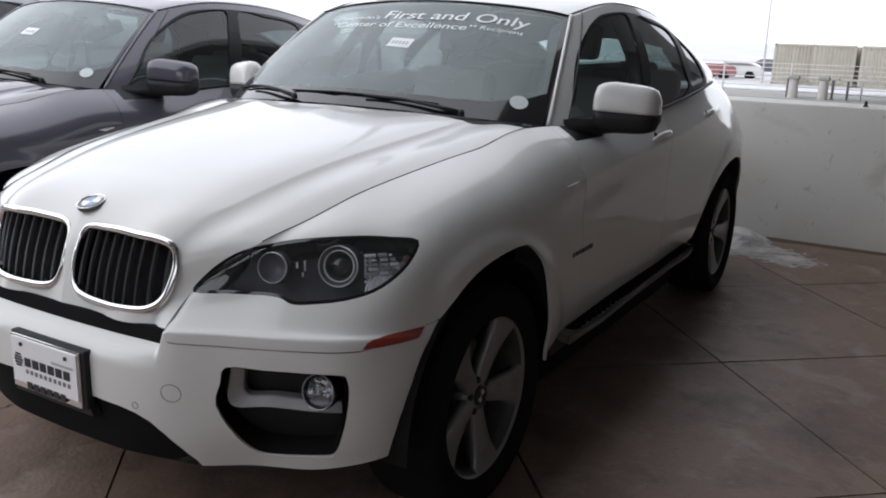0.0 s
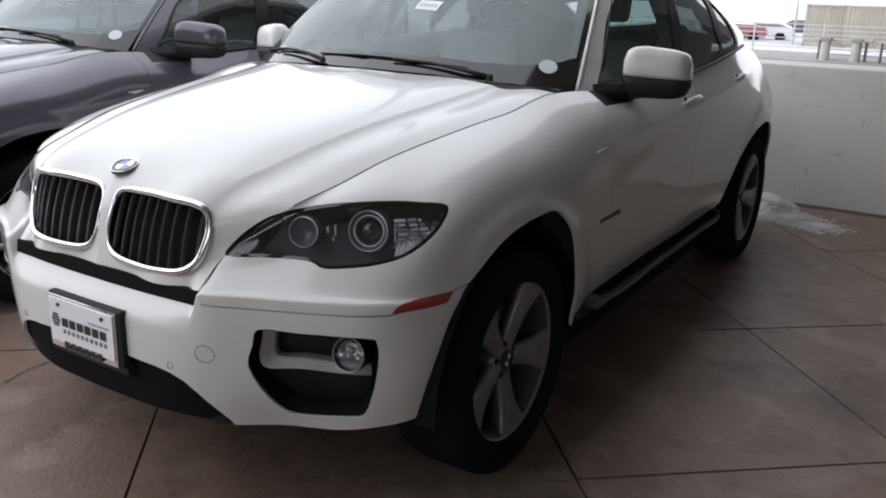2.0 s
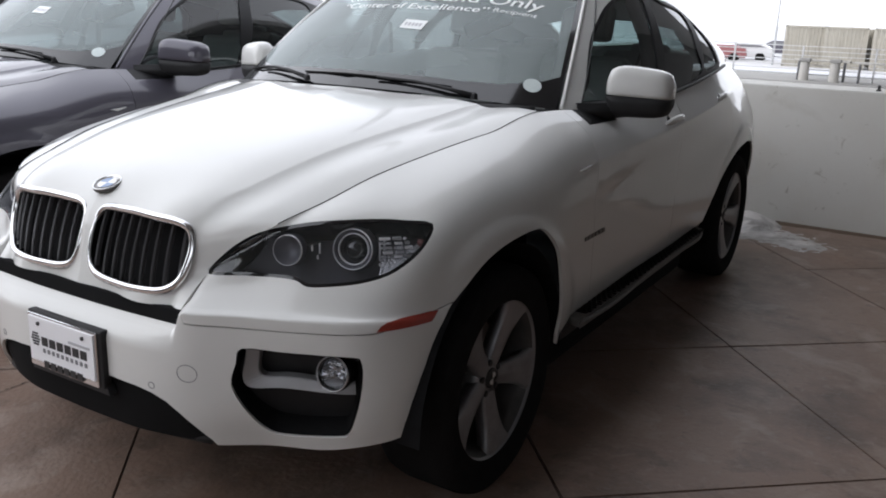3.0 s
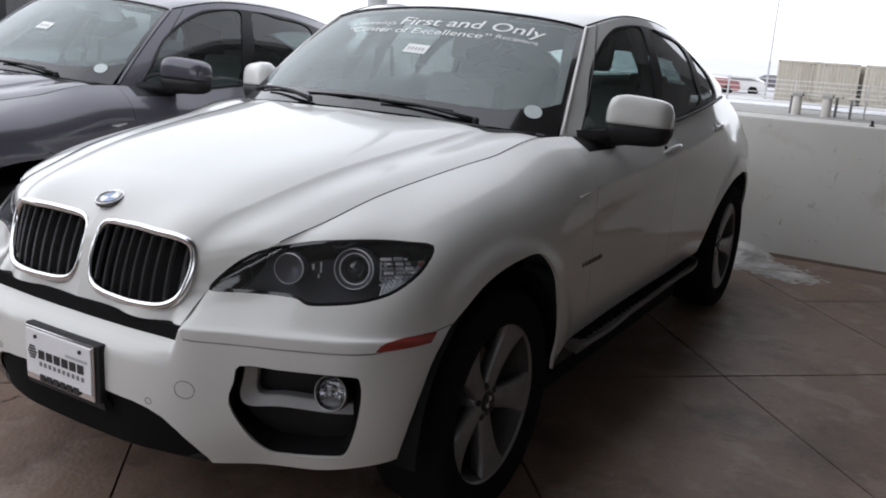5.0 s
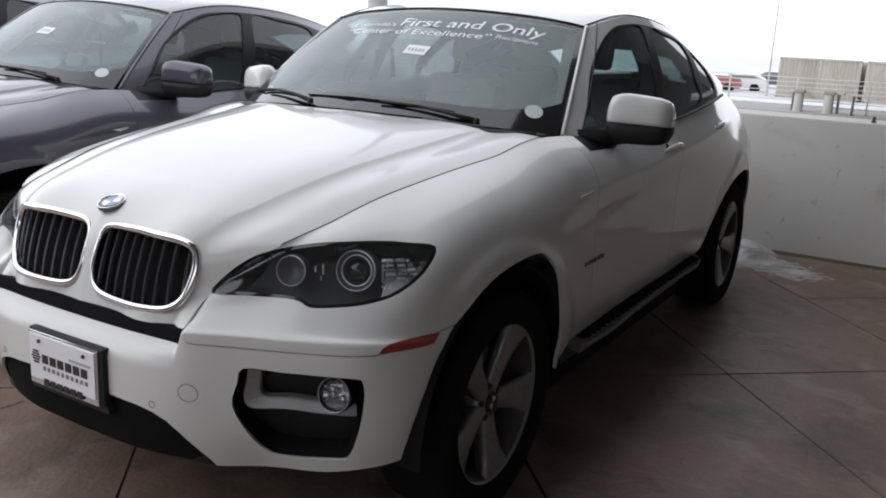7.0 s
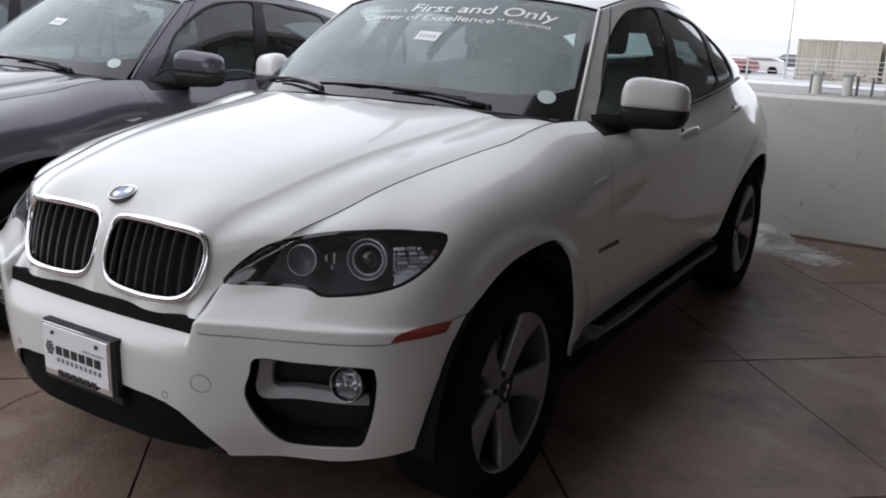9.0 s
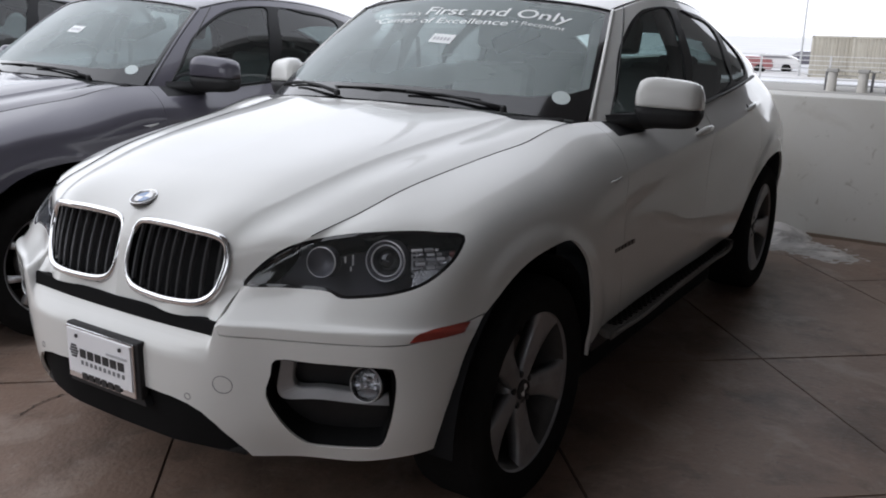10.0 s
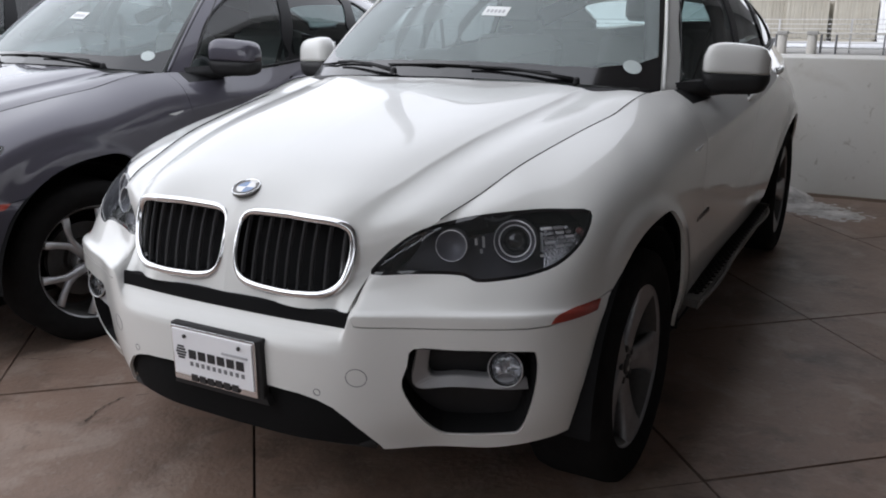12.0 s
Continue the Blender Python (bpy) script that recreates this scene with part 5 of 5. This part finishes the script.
def neighbour(paint, label, m, kind):
    car = copy_thing(white_car, m)
    tagged(car, label)
    for o in list(car.children_recursive):
        if o.name.startswith(LETTERS) and not (kind == "noted" and "note" in o.name):
            bpy.data.objects.remove(o)
            continue
        if o.type == "MESH" and o.data.materials[0] == M_WHITE:
            o.material_slots[0].link = "OBJECT"
            o.material_slots[0].material = paint
    return car


donor = thing("donor", "", "")
spare = wheel_at(donor, (0, 0, 0), 1, "fork")
fork_rim = [o for o in spare.children if o.name.startswith("rim")][0].data
for o in list(donor.children_recursive) + [donor]:
    bpy.data.objects.remove(o)
grey_car = neighbour(M_GREY, "dark grey metallic sport utility car parked beside the white one", pose(-2.495, .045, -.015), "noted")
silver_car = neighbour(M_SILVER, "silver grey sport utility car at the end of the row", pose(-5.05, .10, .03), "plain")
fork_rim.materials[0] = M_RIM_LIGHT
for o in grey_car.children:
    if o.name.startswith("wheel") and o.matrix_basis.translation.y < 1:
        # front wheels left turned a little
        o.matrix_basis = Matrix.Translation(o.matrix_basis.translation) @ pose(0, 0, 0, 0, 0, -12) @ o.matrix_basis.to_3x3().to_4x4()
for car in (grey_car, silver_car):
    for o in car.children_recursive:
        if o.name.startswith("rim"):
            o.data = fork_rim


# ---- the place ----
wall_y, wall_h = 4.60, 1.04
part("wall_back", box(-14, 12, wall_y, wall_y + .45, -.3, wall_h, .012), M_WALL)
tagged(bpy.data.objects["wall_back"], "painted concrete parapet wall behind the parked cars", "wall", kind="structure")
part("ground", box(-16, 14, -18, wall_y + .45, -.30, -.012), M_JOINT)
tagged(bpy.data.objects["ground"], "concrete parking deck under the slabs", "floor", kind="structure")

# overhang of the building on the driver's side and its wall
part("ceiling", box(.70, 14, -16, 34, 4.0, 4.5), M_SOFFIT)
tagged(bpy.data.objects["ceiling"], "concrete soffit of the overhanging building", "ceiling", kind="structure")
part("wall_east", box(3.1, 3.5, -3.2, 34, -1.3, 4.0), M_FACADE)
tagged(bpy.data.objects["wall_east"], "dark building front beside the parking deck", "wall", kind="structure")
# unseen walls added to block light from in front of the cars
part("wall_south", box(-16, .6, -10.4, -10, -.3, 4.0), M_FACADE)
part("wall_southeast", box(.6, 14, -16.4, -16, -.3, 1.6), M_FACADE)
tagged(bpy.data.objects["wall_southeast"], "unseen low dark wall added to block low light", "wall", kind="structure")
tagged(bpy.data.objects["wall_south"], "unseen dark wall added to block light from the front", "wall", kind="structure")

# distance
bm = bmesh.new()
bmesh.ops.create_grid(bm, x_segments=40, y_segments=40, size=1500)
for v in bm.verts:
    v.co.z = -1.15
field = part("backdrop_field", bm, M_FIELD)
tagged(field, "snow-patched open ground beyond the deck", "ground", kind="structure")
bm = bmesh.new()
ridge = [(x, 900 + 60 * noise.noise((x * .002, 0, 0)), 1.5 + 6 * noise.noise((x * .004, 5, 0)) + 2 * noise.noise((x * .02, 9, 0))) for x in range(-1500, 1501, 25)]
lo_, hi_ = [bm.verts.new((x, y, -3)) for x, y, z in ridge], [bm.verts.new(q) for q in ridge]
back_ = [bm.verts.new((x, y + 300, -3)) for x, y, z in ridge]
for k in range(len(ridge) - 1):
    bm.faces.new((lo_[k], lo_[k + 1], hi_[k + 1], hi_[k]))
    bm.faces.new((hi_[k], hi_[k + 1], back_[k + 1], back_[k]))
tagged(part("backdrop_hills", bm, M_HILL), "distant hills painted near-white for winter haze", "hill", kind="structure")

# far deck with its railing and bollards
far = part("far_parapet", box(-30, 25, 19.2, 24, -1.3, .22, .03), M_DECK)
tagged(far, "grey concrete ramp edge across the gap", "parapet", kind="structure")
fence = thing("railing", "galvanised steel railing with thin bars", "railing")
for k in range(21):
    x = -16 + 1.6 * k
    part("post", box(x - .018, x + .018, 20.2, 20.25, .22, 1.0), M_RAIL, fence)
for k in range(7):
    part("bar", tube([(-18, 20.22, .34 + .108 * k), (18, 20.22, .34 + .108 * k)], .011, 6), M_RAIL, fence)
for x in (-1.42, -.76, 1.2):
    b = thing("bollard", "pale round concrete bollard on the far ramp", "bollard", "bollards on the ramp")
    part("shaft", lathe([(0, .115), (.42, .105), (.44, .09)], 20, "z", (x, 19.6, .22)), M_BOLLARD, b)
    part("cap_block", box(x - .12, x + .12, 19.48, 19.72, .655, .74, .02), M_DECK, b)

snow_strip = part("snow_strip", box(-30, 25, 22.0, 23.0, .20, .27, .03), M_SNOW)
tagged(snow_strip, "bank of snow along the far ramp", "snow", kind="stuff")
for x, y in ((-1.1, 19.78), (.25, 19.50), (1.75, 19.50)):
    bench = thing("bench", "pale slatted bench on the far ramp", "bench", "benches on the ramp")
    for k in range(3):
        part("slat", box(x - .62, x + .62, y + .14 * k, y + .11 + .14 * k, .66, .70, .008), M_BOLLARD, bench)
    for s in (-.5, .5):
        part("leg", box(x + s - .012, x + s + .012, y + .02, y + .36, .22, .66, .004), M_INK_GREY, bench)

# freight containers, end on
def container():
    c = thing("container", "tan freight container standing end on", "container", "containers in a row")
    wave = []
    for k in range(11):
        x = -1.10 + .22 * k
        wave += [(x - .075, .04), (x - .045, 0), (x + .045, 0), (x + .075, .04)]
    for k in range(22):
        y = .2 + .26 * k
        wave += [(1.18, y), (1.18, y + .13), (1.215, y + .16), (1.215, y + .23)]
    wave += [(1.18, 5.95), (-1.18, 5.95)]
    for k in range(22):
        y = 5.9 - .26 * k
        wave += [(-1.18, y), (-1.18, y - .13), (-1.215, y - .16), (-1.215, y - .23)]
    part("corrugated_box", slab_of(wave, (.12, 2.5), "xy"), M_CONTAINER, c)
    frame_ = [box(x - .06, x + .06, -.07, .06, 0, 2.59) for x in (-1.18, 1.18)] + [box(-1.2, 1.2, -.07, .06, z - .06, z + .06) for z in (.06, 2.53)]
    part("end_frame", joined(*frame_), M_CONTAINER, c)
    for x in (-.6, -.25, .25, .6):
        part("lock_bar", tube([(x, -.08, .15), (x, -.08, 2.45)], .022, 6), M_CONTAINER, c)
    return c


first = container()
first.matrix_basis = pose(-7.69, 58, -1.15, 0, 0, 9.5)
for x in (-5.27, -2.48, .12, 2.7):
    box_car = copy_thing(first, pose(x, 58, -1.15, 0, 0, 9.5 - .4 * x))
    if x > -1:
        tagged(box_car, "white freight container standing end on")
        for o in box_car.children:
            o.material_slots[0].link = "OBJECT"
            o.material_slots[0].material = M_WHITE_BOX

# far parked cars
def far_car(paint, label, m, tall):
    c = thing("parked_car", label, "car", "cars far off")
    prof = [(-2.2, .35), (-2.25, .75), (-1.9, .95), (-1.0, 1.02), (-.4, tall), (1.3, tall), (2.0, 1.05), (2.2, .9), (2.2, .35)]
    body_ = slab_of(prof, (-.85, .85), "xz")
    bmesh.ops.bevel(body_, geom=body_.edges[:], offset=.08, segments=2, affect="EDGES")
    part("body", body_, paint, c)
    for s in (-.86, .80):
        part("window_band", slab_of([(-.9, 1.05), (-.4, tall - .1), (1.2, tall - .1), (1.75, 1.05)], (s, s + .06), "xz"), M_INK_GREY, c)
        for x in (-1.4, 1.35):
            part("wheel", lathe([(s - .05, .34), (s + .1, .34)], 18, "y", (x, 0, .34)), M_RUBBER, c)
    c.matrix_basis = m
    return c


far_car(M_RED, "red hatchback parked on the snowy lot", pose(-14.2, 61.5, -1.28, 0, 0, 10), 1.2)
far_car(M_ENAMEL, "white van-like car parked on the snowy lot", pose(-13.1, 65, -1.28, 0, 0, 8), 1.32)
far_car(M_GREY, "dark car parked behind the containers", pose(-12.2, 74, -1.2, 0, 0, 0), 1.35)

lamp = thing("street_lamp", "thin pale lamp post far off", "lamp post")
part("pole", lathe([(0, .07), (9.0, .04)], 12, "z", (-9.5, 58, -1.15)), M_POLE, lamp)
part("lamp_arm", tube([(-9.5, 58, 7.8), (-8.3, 58, 8.0)], .05, 8), M_POLE, lamp)
near_pole = thing("light_pole", "thick grey light pole beyond the wall", "lamp post")
part("pole", lathe([(0, .15), (9.0, .13)], 20, "z", (-5.39, 8, -1.15)), M_POLE, near_pole)
part("pole_base", lathe([(0, .3), (.7, .3), (.75, .26)], 20, "z", (-5.39, 8, -1.15)), M_BOLLARD, near_pole)

# old snow at the foot of the wall
bm = bmesh.new()
bmesh.ops.create_grid(bm, x_segments=60, y_segments=60, size=1)
for v in bm.verts:
    u, w = v.co.x, v.co.y
    n1 = noise.noise((u * 2.2 + 3, w * 2.2, 1.3)) + .5 * noise.noise((u * 6, w * 6, 4))
    r = math.hypot(u, w) + .28 * n1
    h = max(0.0, 1 - r) ** .8
    x, y = 1.02 + .66 * u, 4.08 + .54 * w
    lump = .11 * max(0, 1 - math.hypot((x - .74) / .24, (y - 4.40) / .24)) ** .7
    v.co = (x, y, -.012 + .022 * h + lump + .012 * h * noise.noise((u * 14, w * 14, 2)))
tagged(part("snow_patch", bm, M_SLUSH, smooth=True), "melting dirty snow heap against the wall", "snow", kind="stuff")

# brown grit along the foot of the wall
bm, rows = bmesh.new(), []
for k in range(90):
    x = .9 + .055 * k
    w = .07 + .16 * max(0, noise.noise((x * 1.7, 7, 0))) + .035 * noise.noise((x * 9, 3, 0)) + .02 * noise.noise((x * 31, 5, 0))
    rows.append((bm.verts.new((x, wall_y - .002, .012)), bm.verts.new((x, wall_y - .4 * w, .010)), bm.verts.new((x, wall_y - w, .001))))
for a, b in zip(rows, rows[1:]):
    for j in range(2):
        bm.faces.new((a[j], b[j], b[j + 1], a[j + 1]))
tagged(part("grit", bm, M_STAIN), "brown grit and rust along the foot of the wall", "dirt", kind="stuff")

# small dark hook on the coping
tagged(part("wall_anchor", joined(box(1.44, 1.46, 4.70, 4.72, wall_h, wall_h + .042, .006), box(1.434, 1.466, 4.69, 4.73, wall_h - .002, wall_h + .01)), M_PLASTIC), "small black anchor on the wall coping", "anchor")

# cracks in the slabs
def crack(points, width):
    """A ragged dark crack lying on the floor."""
    bm, pts = bmesh.new(), []
    for (x0, y0), (x1, y1) in zip(points, points[1:]):
        for k in range(8):
            s = k / 8
            pts.append((x0 + (x1 - x0) * s + random.uniform(-.006, .006), y0 + (y1 - y0) * s + random.uniform(-.006, .006)))
    rows = []
    for k, (x, y) in enumerate(pts):
        w = width * random.uniform(.4, 1.2) * (1 if 0 < k < len(pts) - 1 else .1)
        rows.append((bm.verts.new((x - w * .5, y - w * .7, .0024)), bm.verts.new((x + w * .5, y + w * .7, .0024))))
    for a, b in zip(rows, rows[1:]):
        bm.faces.new((a[0], b[0], b[1], a[1]))
    tagged(part("crack", bm, M_CRACK), "dark ragged crack in the concrete floor", "crack", "cracks in the floor", "structure")


crack([(-.95, -.64), (-.99, -.54), (-.99, -.44), (-.90, -.33)], .006)
crack([(-1.68, -.37), (-1.56, -.32), (-1.48, -.21), (-1.47, -.08)], .006)

# concrete slabs laid askew to the cars, of uneven length one way
gap, turn = .009, 41
bm = box(-.5, .5, -.5, .5, -.06, 0)
slab_mesh = bpy.data.meshes.new("slab")
bm.to_mesh(slab_mesh)
bm.free()
slab_mesh.materials.append(M_FLOOR)
floor_root = tagged(new("floor"), "worn stained concrete slabs of the parking deck", "floor", kind="structure")
across = [-1.54 - 1.19 * k for k in range(9, 0, -1)] + [-1.54, -.53, .865, 2.06, 3.20] + [3.20 + 1.19 * k for k in range(1, 9)]
along = [-.73 + 1.19 * k for k in range(-8, 14)]
for a0, a1 in zip(across, across[1:]):
    for b0, b1 in zip(along, along[1:]):
        mid = pose(0, 0, 0, 0, 0, turn) @ Vector(((a0 + a1) / 2, (b0 + b1) / 2, 0))
        if -10 < mid.x < 9.5 and -7.5 < mid.y < wall_y + .5:
            o = new("slab", slab_mesh)
            o.parent = floor_root
            o.matrix_basis = pose(mid.x, mid.y, random.uniform(-.0015, .0015), random.uniform(-.08, .08), random.uniform(-.08, .08), turn) @ Matrix.Diagonal((a1 - a0 - gap, b1 - b0 - gap, 1, 1))
